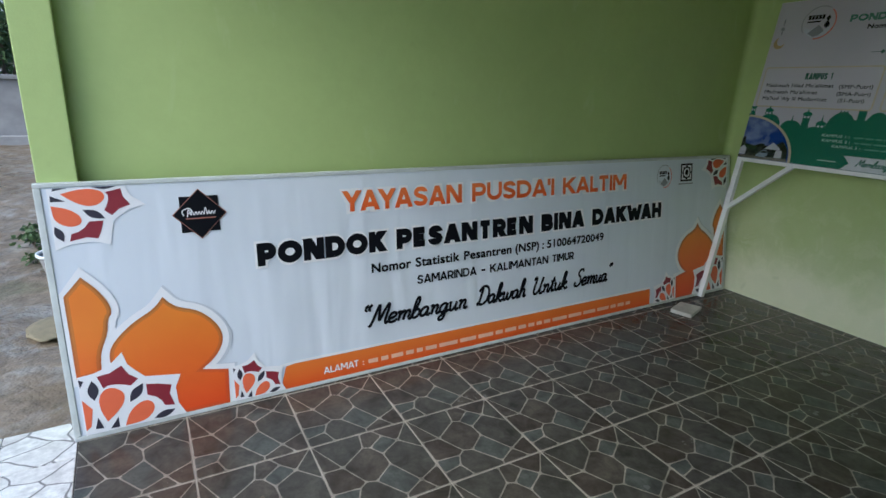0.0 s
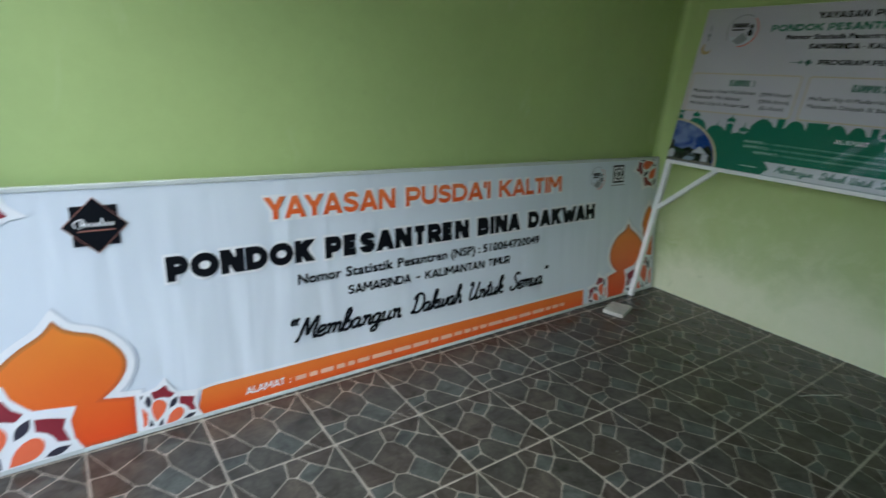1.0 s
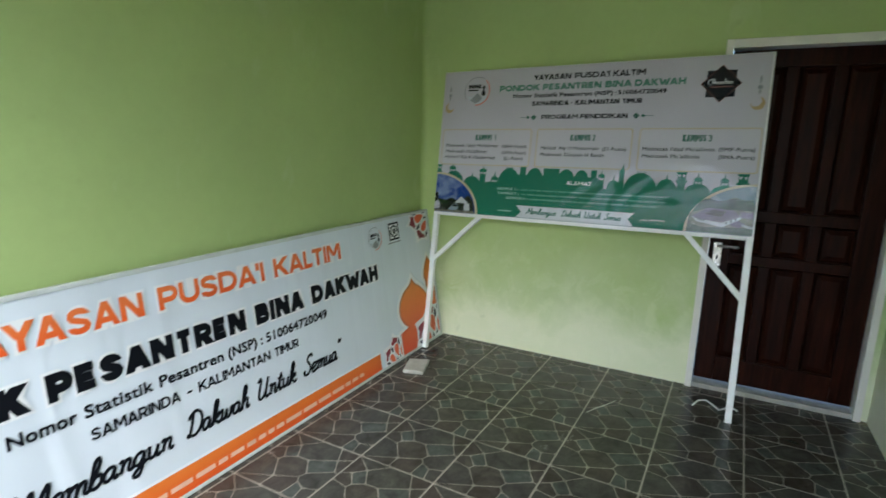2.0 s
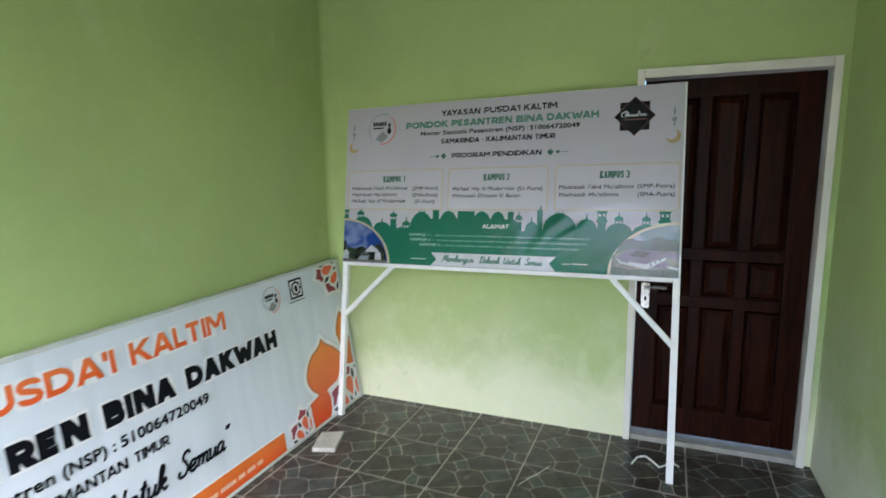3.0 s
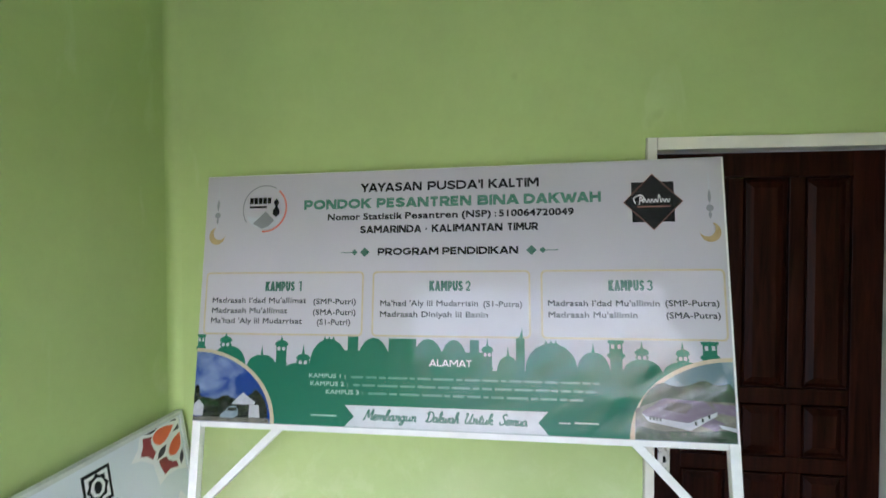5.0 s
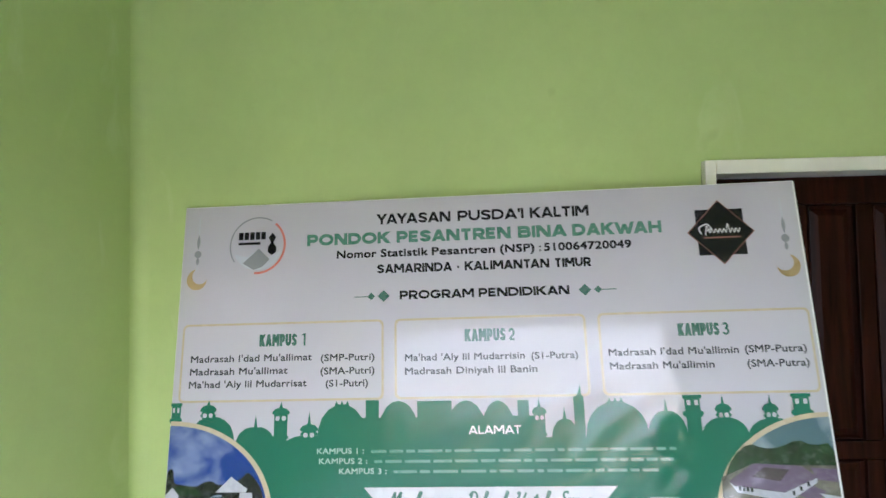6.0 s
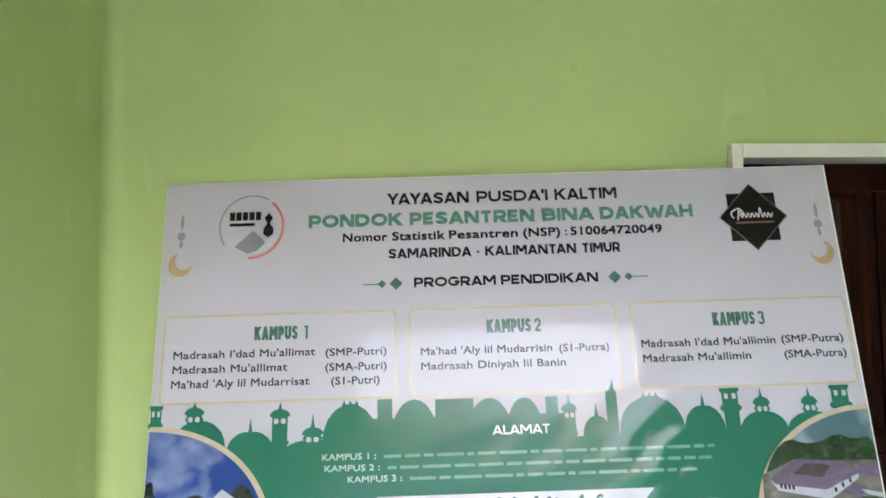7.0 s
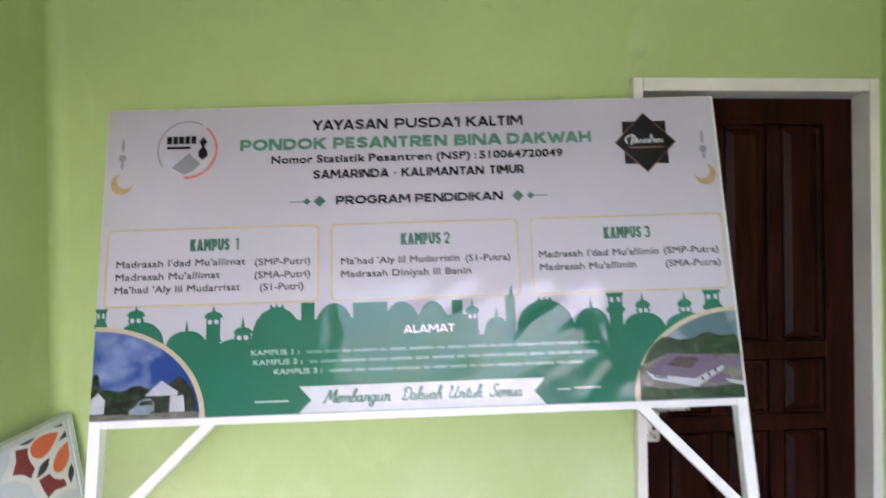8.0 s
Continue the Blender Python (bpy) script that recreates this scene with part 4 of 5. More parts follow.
# ---- the standing sign with legs ----
SW, SH, SV = 2.07, 1.03, 0.998
stand = thing("standing_sign", "white and green signboard on white steel legs against the wall", "signboard",
              plane_pose((-0.3534, -0.219, 0.0046), (-0.037, -1, 0.017), (0.16, 0, 1)) @ Matrix.Diagonal((0.99, 1, 1, 1)))
LEG = 0.036
part("leg", bar((LEG / 2, 0), (LEG / 2, SV + SH), LEG, 0.036), M_WHITE_S, stand, "white painted square steel leg")
part("leg", bar((SW - LEG / 2, -0.036), (SW - LEG / 2, SV + SH), LEG, 0.036), M_WHITE_S, stand, "white painted square steel leg")
part("rail", bar((LEG + 0.001, SV + 0.012), (SW - LEG - 0.001, SV + 0.012), 0.026, 0.036), M_WHITE_S, stand)
part("rail", bar((LEG + 0.001, SV + SH - 0.013), (SW - LEG - 0.001, SV + SH - 0.013), 0.026, 0.036), M_WHITE_S, stand)
part("brace", bar((LEG * 0.6, 0.665), (0.375, SV + 0.008), 0.03, 0.028), M_WHITE_S, stand, "white diagonal steel brace")
part("brace", bar((SW - LEG * 0.6, 0.665), (SW - 0.345, SV + 0.008), 0.03, 0.028), M_WHITE_S, stand, "white diagonal steel brace")
board = part("sheet", block(0.004, SV + 0.022, 0.001, SW - 0.009, SV + SH - 0.004, 0.0035), M_FLEX_S, stand, "glossy white vinyl sheet with green print")
ZS = 0.0042


def on(pts):
    return [(u, v + SV) for u, v in pts]


def line(name, text, u0, v0, u1, cap, material, bold=0.0, shear=0.0, label="", z=ZS):
    return part(name, lettering(text, u0, v0 + SV, u1, cap, z, bold, shear), material, board, label)


for name, row, v, cap, ink, pen, label in (
    ("headline", (("YAYASAN", 0.688, 0.942), ("PUSDA'I", 0.966, 1.188), ("KALTIM", 1.209, 1.403)), 0.940, 0.036, M_BLACK, 0.0083, "black capital lettering"),
    ("headline", (("PONDOK", 0.446, 0.734), ("PESANTREN", 0.757, 1.142), ("BINA", 1.166, 1.327), ("DAKWAH", 1.345, 1.633)), 0.874, 0.040, M_GREEN_T, 0.0112, "green capital lettering"),
    ("text_line", (("SAMARINDA", 0.690, 0.943), ("-", 0.956, 0.970), ("KALIMANTAN", 0.985, 1.263), ("TIMUR", 1.280, 1.398)), 0.772, 0.030, M_BLACK, 0.0072, ""),
    ("subtitle", (("PROGRAM", 0.766, 1.013), ("PENDIDIKAN", 1.028, 1.322)), 0.683, 0.029, M_BLACK, 0.0073, "black capital lettering")):
    for word, a, b in row:
        part(name, capitals(word, a, v + SV, b, cap, ZS, pen), ink, board, label)
for word, a, b in (("Nomor", 0.551, 0.688), ("Statistik", 0.702, 0.864), ("Pesantren", 0.876, 1.088), ("(NSP)", 1.104, 1.218), (":", 1.233, 1.239), ("510064720049", 1.249, 1.532)):
    line("text_line", word, a, 0.827, b, 0.027, M_BLACK, 0.0012)
for c, s in ((0.612, 1), (1.472, -1)):
    part("flourish", flat([on(rect(min(c, c + s * 0.05), 0.694, max(c, c + s * 0.05), 0.697)),
                           on([(c + s * 0.045, 0.696), (c + s * 0.058, 0.708), (c + s * 0.071, 0.696), (c + s * 0.058, 0.684)]),
                           on([(c + s * 0.080, 0.696), (c + s * 0.1, 0.715), (c + s * 0.12, 0.696), (c + s * 0.1, 0.677)])], ZS), M_GREEN_K, board)
star_badge(board, 1.818, 0.868 + SV, 0.102, ZS)
ring_badge(board, 0.271, 0.884 + SV, 0.1, ZS)
for mu, top in ((0.058, 0.95), (2.014, 0.93)):
    part("pendant", flat([on(rect(mu - 0.0015, 0.80, mu + 0.0015, top + 0.04))], ZS), M_SHADE, board)
    part("pendant", flat([on(lens((mu, top - 0.02), (mu, top - 0.075), 0.006)), on(ellipse(mu, top - 0.09, 0.013, 0.013, steps=10)), on(lens((mu, top - 0.1), (mu, top - 0.13), 0.006))], ZS + 0.0005), M_GREY, board)
    s = 1 if mu < 1 else -1
    part("crescent", flat([[(mu + s * 0.002 + 0.036 * math.cos(radians(a)), SV + top - 0.178 + 0.036 * math.sin(radians(a))) for a in [(105 + i * 14) if s > 0 else (75 - i * 14) for i in range(18)]]
                           + [(mu + s * 0.013 + 0.028 * math.cos(radians(a)), SV + top - 0.166 + 0.028 * math.sin(radians(a))) for a in [(345 - i * 16) if s > 0 else (195 + i * 16) for i in range(14)]]], ZS + 0.0005), M_GOLD, board, "gold crescent moon print")
BOXES = ((0.024, 0.712, "KAMPUS 1", (0.293, 0.451)), (0.748, 1.366, "KAMPUS 2", (0.978, 1.140)), (1.404, 2.052, "KAMPUS 3", (1.649, 1.805)))
for u0, u1, title, (k0, k1) in BOXES:
    part("box_edge", flat([on(rounded(u0, 0.366, u1, 0.62, 0.018))], ZS), M_GOLD_L, board)
    part("box_field", flat([on(rounded(u0 + 0.007, 0.373, u1 - 0.007, 0.613, 0.014))], ZS + 0.0006), M_PANEL, board, "white box with a thin gold edge")
    for word, a, b in ((title[:6], k0, k1 - 0.030), (title[7:], k1 - (0.013 if title[7:] == "1" else 0.021), k1)):
        part("box_title", capitals(word, a, 0.542 + SV, b, 0.039, ZS + 0.0012, 0.0086 if len(word) > 1 else 0.0066), M_GREEN_K, board, "dark green capital lettering")
for text, u0, v0, u1 in (("Madrasah I'dad Mu'allimat", 0.059, 0.494, 0.473), ("(SMP-Putri)", 0.503, 0.490, 0.682), ("Madrasah Mu'allimat", 0.059, 0.453, 0.393), ("(SMA-Putri)", 0.503, 0.448, 0.682),
                         ("Ma'had 'Aly lil Mudarrisat", 0.058, 0.412, 0.458), ("(S1-Putri)", 0.521, 0.409, 0.661), ("Ma'had 'Aly lil Mudarrisin", 0.782, 0.484, 1.168), ("(S1-Putra)", 1.188, 0.482, 1.335),
                         ("Madrasah Diniyah lil Banin", 0.782, 0.442, 1.205), ("Madrasah I'dad Mu'allimin", 1.430, 0.486, 1.826), ("(SMP-Putra)", 1.844, 0.487, 2.027), ("Madrasah Mu'allimin", 1.431, 0.444, 1.748), ("(SMA-Putra)", 1.846, 0.444, 2.029)):
    line("text_line", text, u0, v0, u1, 0.022, M_SLATE_T, 0.0006, z=ZS + 0.0012)


# the green town of domes along the foot of the sheet
BASE = 0.247


def dome(c, w, top, finial=0.0, spikes=0):
    """A round dome from foot to foot, with a thin finial or a few small points on its crown."""
    h = top - BASE + 0.02
    half = [(1.0, 0.0), (1.03, 0.22), (0.98, 0.45), (0.84, 0.68), (0.58, 0.87), (0.3, 0.965)]
    left = [(c - w * a, BASE - 0.02 + h * b) for a, b in half]
    crown = [(c - 0.006, top - 0.003), (c, finial), (c + 0.006, top - 0.003)] if finial else [(c, top)]
    for k in range(spikes):
        x = c + (k - (spikes - 1) / 2) * 0.018
        if k == 0:
            crown = []
        crown += [(x - 0.005, top), (x, top + 0.011), (x + 0.005, top)]
    return left + crown + [(2 * c - x, y) for x, y in left[::-1]]


def kiosk(c, w, top, finial, foot):
    """A small open turret: neck, ledge and a little pointed dome."""
    half = [(0.78, foot), (0.78, foot + 0.010), (1.0, foot + 0.013), (1.0, foot + 0.018), (0.82, foot + 0.021), (0.82, top - 0.022), (1.08, top - 0.019), (1.02, top - 0.012), (0.7, top - 0.004), (0.2, top)]
    return [(c - w * a, v) for a, v in half] + [(c, finial)] + [(c + w * a, v) for a, v in half[::-1]]


def minaret(c, w, top):
    """A square tower with a cornice at its top and a balcony below."""
    half = [(0.8, BASE - 0.02), (0.8, top - 0.066), (1.15, top - 0.058), (1.15, top - 0.050), (0.85, top - 0.046), (0.85, top - 0.012), (1.05, top - 0.009), (1.05, top)]
    return [(c - w * a, v) for a, v in half] + [(c + w * a, v) for a, v in half[::-1]]


town = [rect(0.006, 0.024, SW - 0.011, BASE)]
for c, w, top, finial, spikes in ((0.145, 0.075, 0.323, 0, 0), (0.292, 0.062, 0.290, 0.325, 0), (0.470, 0.076, 0.262, 0, 0), (0.576, 0.077, 0.354, 0, 3), (0.759, 0.064, 0.362, 0, 0), (0.975, 0.062, 0.360, 0, 0), (1.075, 0.052, 0.358, 0, 0),
                                  (1.280, 0.040, 0.302, 0.336, 0), (1.438, 0.092, 0.350, 0, 3), (1.588, 0.058, 0.322, 0.355, 0), (1.757, 0.068, 0.300, 0, 0), (1.900, 0.075, 0.295, 0, 0)):
    town.append(dome(c, w, top, finial, spikes))
TURRETS = ((0.131, 0.026, 0.359, 0.374, 0.31), (0.376, 0.027, 0.347, 0.366, 0.24), (0.470, 0.028, 0.295, 0.334, 0.25), (1.203, 0.021, 0.338, 0.368, 0.24), (1.757, 0.023, 0.338, 0.364, 0.29), (1.895, 0.022, 0.337, 0.364, 0.285))
TOWERS = ((0.022, 0.018, 0.366), (1.668, 0.027, 0.365), (1.986, 0.028, 0.364))
town += [kiosk(*k) for k in TURRETS] + [minaret(*k) for k in TOWERS]
town += [rect(0.62, BASE - 0.02, 1.19, 0.312), rect(0.654, BASE - 0.02, 0.697, 0.365), rect(0.82, BASE - 0.02, 0.93, 0.360), rect(1.137, BASE - 0.02, 1.172, 0.358), [(1.31, BASE - 0.02), (1.31, 0.365), (1.322, 0.370), (1.334, 0.404), (1.336, 0.370), (1.342, 0.365), (1.342, BASE - 0.02)]]
for i, pts in enumerate(town):
    part("town_print", flat([on(pts)], ZS + 0.00012 * i), M_GREEN_P, board, "green print of domes and minarets" if i == 0 else "")
ZT = ZS + 0.00012 * len(town) + 0.0005
slits = [smooth(rect(c + d * w - w * 0.26, top - 0.040, c + d * w + w * 0.26, top - 0.026), 1) for c, w, top, _, _ in TURRETS for d in (-0.38, 0.38)]
slits += [rect(c + d * w - w * 0.2, top - 0.030, c + d * w + w * 0.2, top - 0.015) for c, w, top in TOWERS for d in (-0.42, 0.42)]
for p in slits:
    part("town_window", flat([on(p)], ZT), M_PANEL, board)


def photo(c, s):
    """A quarter-round photograph in a gold rim at a lower corner of the sheet; s is the side to which it opens."""
    foot, rx, ry = 0.024, 0.352, 0.286
    fan = lambda r, h: [(c, foot)] + [(c + s * r * math.cos(radians(a)), foot + h * math.sin(radians(a))) for a in range(0, 91, 5)]
    part("photo_rim", flat([on(fan(rx, ry))], ZT), M_GOLD_L, board, "pale gold rim")
    return fan, foot, rx - 0.016, ry - 0.014


fan, foot, rx, ry = photo(0.007, 1)
pic = part("photo", flat([on(fan(rx, ry))], ZT + 0.0006), M_PHOTO_SKY, board, "photograph of white houses under a blue sky")
ZP = ZT + 0.0012
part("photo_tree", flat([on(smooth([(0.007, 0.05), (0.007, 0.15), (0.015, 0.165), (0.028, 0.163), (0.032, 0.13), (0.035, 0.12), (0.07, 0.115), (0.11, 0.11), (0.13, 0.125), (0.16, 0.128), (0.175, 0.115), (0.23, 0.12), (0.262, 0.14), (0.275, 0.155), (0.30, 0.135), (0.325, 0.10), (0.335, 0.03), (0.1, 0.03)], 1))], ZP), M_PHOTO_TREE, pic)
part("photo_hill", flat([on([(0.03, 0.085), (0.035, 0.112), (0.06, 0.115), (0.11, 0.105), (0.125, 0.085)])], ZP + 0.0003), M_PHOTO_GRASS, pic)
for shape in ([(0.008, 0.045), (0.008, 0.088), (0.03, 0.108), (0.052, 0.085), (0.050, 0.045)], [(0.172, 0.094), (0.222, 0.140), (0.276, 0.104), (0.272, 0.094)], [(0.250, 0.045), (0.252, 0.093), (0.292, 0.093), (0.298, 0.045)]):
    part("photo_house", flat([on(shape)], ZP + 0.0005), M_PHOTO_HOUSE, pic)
part("photo_car", flat([on(smooth([(0.125, 0.040), (0.128, 0.055), (0.150, 0.066), (0.160, 0.085), (0.202, 0.088), (0.206, 0.040)], 1))], ZP + 0.001), M_PHOTO_CAR, pic)
part("photo_car_window", flat([on([(0.155, 0.067), (0.162, 0.080), (0.198, 0.082), (0.199, 0.068)])], ZP + 0.0013), M_PHOTO_TREE, pic)
part("photo_yard", flat([on([(0.007, 0.025), (0.007, 0.042), (0.336, 0.044), (0.338, 0.025)])], ZP + 0.0008), M_PHOTO_YARD, pic)
fan, foot, rx, ry = photo(SW - 0.012, -1)
pic = part("photo", flat([on(fan(rx, ry))], ZT + 0.0006), M_PHOTO_SKY2, board, "photograph of a purple-roofed hall among trees")
RX = SW - 0.012
part("photo_tree", flat([on(smooth([(RX, 0.12), (RX, 0.225), (RX - 0.06, 0.215), (RX - 0.10, 0.235), (RX - 0.15, 0.212), (RX - 0.2, 0.208), (RX - 0.24, 0.225), (RX - 0.29, 0.19), (RX - 0.325, 0.12), (RX - 0.2, 0.11)], 1))], ZP), M_PHOTO_GRASS, pic)
part("photo_yard", flat([on([(RX - 0.336, 0.026), (RX - 0.33, 0.13), (RX - 0.24, 0.165), (RX - 0.001, 0.16), (RX - 0.001, 0.026)])], ZP + 0.0004), M_PHOTO_YARD, pic)
part("photo_lawn", flat([on(smooth([(RX - 0.336, 0.026), (RX - 0.33, 0.075), (RX - 0.25, 0.055), (RX - 0.18, 0.06), (RX - 0.12, 0.06), (RX - 0.001, 0.07), (RX - 0.001, 0.026)], 1, (0, 6)))], ZP + 0.0006), M_PHOTO_GRASS, pic)
for shape in ([(RX - 0.31, 0.118), (RX - 0.235, 0.168), (RX - 0.10, 0.16), (RX - 0.06, 0.128), (RX - 0.155, 0.088), (RX - 0.295, 0.106)], [(RX - 0.075, 0.155), (RX - 0.001, 0.15), (RX - 0.001, 0.115), (RX - 0.06, 0.122)], [(RX - 0.125, 0.082), (RX - 0.075, 0.105), (RX - 0.04, 0.09), (RX - 0.065, 0.062)]):
    part("photo_roof", flat([on(shape)], ZP + 0.0009), M_PHOTO_ROOF, pic)
part("photo_roof_court", flat([on([(RX - 0.245, 0.131), (RX - 0.205, 0.157), (RX - 0.135, 0.150), (RX - 0.165, 0.118)])], ZP + 0.0013), M_PHOTO_COURT, pic)
for shape in ([(RX - 0.31, 0.117), (RX - 0.295, 0.105), (RX - 0.156, 0.087), (RX - 0.06, 0.127), (RX - 0.062, 0.114), (RX - 0.15, 0.062), (RX - 0.29, 0.088)], [(RX - 0.06, 0.085), (RX - 0.001, 0.075), (RX - 0.001, 0.062), (RX - 0.045, 0.072)]):
    part("photo_house", flat([on(shape)], ZP + 0.0011), M_PHOTO_HOUSE, pic)
for k in range(7):
    x = RX - 0.285 + 0.011 * k if k < 4 else RX - 0.135 + 0.022 * (k - 4)
    y = 0.094 - 0.0016 * k if k < 4 else 0.080 + 0.012 * (k - 4)
    part("photo_window", flat([on(rect(x, y, x + 0.007, y + 0.012))], ZP + 0.0015), M_PHOTO_TREE, pic)
part("subtitle", capitals("ALAMAT", 0.981, 0.259 + SV, 1.146, 0.025, ZT, 0.0050), M_HALO, board)
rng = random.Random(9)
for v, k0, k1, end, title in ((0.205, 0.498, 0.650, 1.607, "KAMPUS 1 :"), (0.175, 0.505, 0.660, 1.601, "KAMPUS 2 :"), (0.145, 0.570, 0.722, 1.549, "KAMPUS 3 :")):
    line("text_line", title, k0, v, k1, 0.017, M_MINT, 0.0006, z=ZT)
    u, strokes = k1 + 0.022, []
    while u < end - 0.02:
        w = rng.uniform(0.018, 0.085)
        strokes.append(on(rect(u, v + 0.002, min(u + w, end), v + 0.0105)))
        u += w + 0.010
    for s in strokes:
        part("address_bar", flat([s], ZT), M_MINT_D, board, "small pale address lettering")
part("ribbon", flat([on([(0.650, 0.106), (1.424, 0.107), (1.388, 0.068), (1.424, 0.026), (0.650, 0.026), (0.688, 0.064)])], ZT), M_RIBBON, board, "white ribbon with forked ends")
for word, a, b in (("Membangun", 0.722, 0.938), ("Dakwah", 0.968, 1.100), ("Untuk", 1.118, 1.226), ("Semua", 1.245, 1.352)):
    part("motto", handwriting(word, a, 0.055 + SV, b, 0.036, ZT + 0.0006, 0.0062), M_GREEN_K, board, "dark green handwritten motto")
for shape in (rect(0.512, 0.061, 0.618, 0.067), rect(1.461, 0.067, 1.503, 0.072), rect(1.516, 0.069, 1.601, 0.075)):
    part("dash", flat([on(shape)], ZT), M_MINT, board)

# the clear gloss laminate over the print, slack and creased towards the loose lower corner
film = bmesh.new()
FU, FV = 150, 76


def crease(u, v):
    """How far the laminate stands off: soft sags everywhere, sharp slanting folds low down by the loose corner."""
    loose = min(1, max(0, (u - 0.75) / 0.75)) * min(1, max(0, (0.50 - v) / 0.34))
    soft = 0.0022 * noise.noise((u * 2.6, v * 1.7, 3)) + 0.0011 * noise.noise((u * 13 + v * 2, v * 2.2, 8)) * min(1, max(0.25, (0.62 - v) / 0.3)) + 0.0013 * noise.noise((u * 21, v * 9 + u * 3, 31)) * min(1, max(0, (0.42 - v) / 0.12))
    w = u * 0.62 - v * 1.0
    fold = 1 - abs(noise.noise((w * 6.5, (u + v) * 1.8, 11))) * 2.2
    return soft + loose * (0.0075 * max(0, fold) ** 1.5 + 0.0032 * noise.noise((w * 15, (u + v) * 4, 21)))


net = []
for i in range(FU + 1):
    u = 0.006 + (SW - 0.018) * i / FU
    net.append([film.verts.new((u, SV + 0.024 + (SH - 0.032) * j / FV, ZT + 0.0075 + (crease(u, (SH - 0.032) * j / FV) if 0 < i < FU and 0 < j < FV else -0.003))) for j in range(FV + 1)])
for i in range(FU):
    for j in range(FV):
        film.faces.new((net[i][j], net[i + 1][j], net[i + 1][j + 1], net[i][j + 1])).smooth = True
part("laminate", film, M_FILM, board, "clear glossy creased laminate")

# ---- small things on the floor ----
slab = finish("tile_offcut", block(-0.102, -0.068, 0, 0.102, 0.068, 0.026, 0.004), M_SLATE)
tagged(slab, "pale grey broken tile block lying on the floor", "tile")
for v in slab.data.vertices:
    if v.co.x > 0.05 and v.co.y > 0.03:
        v.co.x -= 0.018
slab.matrix_world = pose(-0.684, -0.366, 0.0005, 0, 0, 17)
twig = finish("twig", tube([(-0.712, -1.524, 0.003), (-0.64, -1.562, 0.006), (-0.57, -1.603, 0.005), (-0.481, -1.648, 0.004)], [0.0022, 0.0026, 0.0026, 0.0016], 6), plain("dry_stalk", (0.52, 0.50, 0.42), 0.7))
tagged(twig, "thin dry pale stalk lying on the tiles", "twig")
cord = finish("plastic_cord", tube([(-0.30, -2.062, 0.004), (-0.232, -2.09, 0.012), (-0.215, -2.13, 0.016), (-0.245, -2.165, 0.012), (-0.29, -2.204, 0.006), (-0.262, -2.235, 0.01), (-0.212, -2.258, 0.012), (-0.248, -2.302, 0.004)], 0.005, 8), M_PLASTIC)
tagged(cord, "white plastic cord lying curled by the door", "cord")
crumb = bmesh.new()
rng = random.Random(2)
for k in range(7):
    box(crumb, -0.007, -0.004, 0, 0.007, 0.004, 0.005, 0, pose(-3.62 + rng.uniform(-0.05, 0.05), -0.80 + rng.uniform(-0.012, 0.012), 0.0, 0, 0, rng.uniform(0, 180)))
tagged(finish("dirt_crumbs", crumb, M_POTMUD), "dark crumbs of dirt on the tiles", "dirt", kind="stuff")

# ---- outside the open end ----
gb = bmesh.new()
GX = [-400, -120, -40, -20, -14, -11, -9, -8, -7.4, -6.9, -6.4, -6.0, -5.7, -5.4, -5.1, -4.9, -4.7, -4.5, -4.3, -4.0, -3.5, -2, 0, 6, 40, 400]
GY = [-400, -100, -30, -12, -7, -5, -4, -2, -1, -0.5, 0, 0.3, 0.6, 0.9, 1.2, 1.5, 1.8, 2.2, 2.6, 3, 3.5, 4, 4.6, 5.3, 6, 7, 8, 9.5, 11, 12.5, 30, 100, 400]
rows = [[gb.verts.new((x, y, -0.27 + (0.05 * noise.noise((x * 1.3, y * 1.1, 0)) + 0.02 * noise.noise((x * 5, y * 5, 3)) if abs(x) < 15 and abs(y) < 13 else 0))) for y in GY] for x in GX]
for a, b in zip(rows, rows[1:]):
    for j in range(len(GY) - 1):
        gb.faces.new((a[j], b[j], b[j + 1], a[j + 1])).smooth = True
structure("ground", gb, M_EARTH, "wet brown earth and gravel yard beside the porch", "ground")
structure("gutter", block(-8.2, 0.02, -0.35, -4.14, 0.16, -0.13, 0.01), M_CEMENT, "dark wet cement kerb along the apron", "kerb")
retaining = thing("retaining_wall", "weathered grey concrete garden wall across the yard", "wall", kind="structure")
part("wall_body", block(-14, 12.0, -0.4, 4, 12.25, 1.05, 0.02), M_RETAIN, retaining)
part("coping", block(-14, 11.94, 1.052, 4, 12.31, 1.14, 0.015), M_RETAIN, retaining)
part("footing", block(-14, 11.8, -0.4, 4, 11.998, -0.08, 0.02), M_RETAIN, retaining)


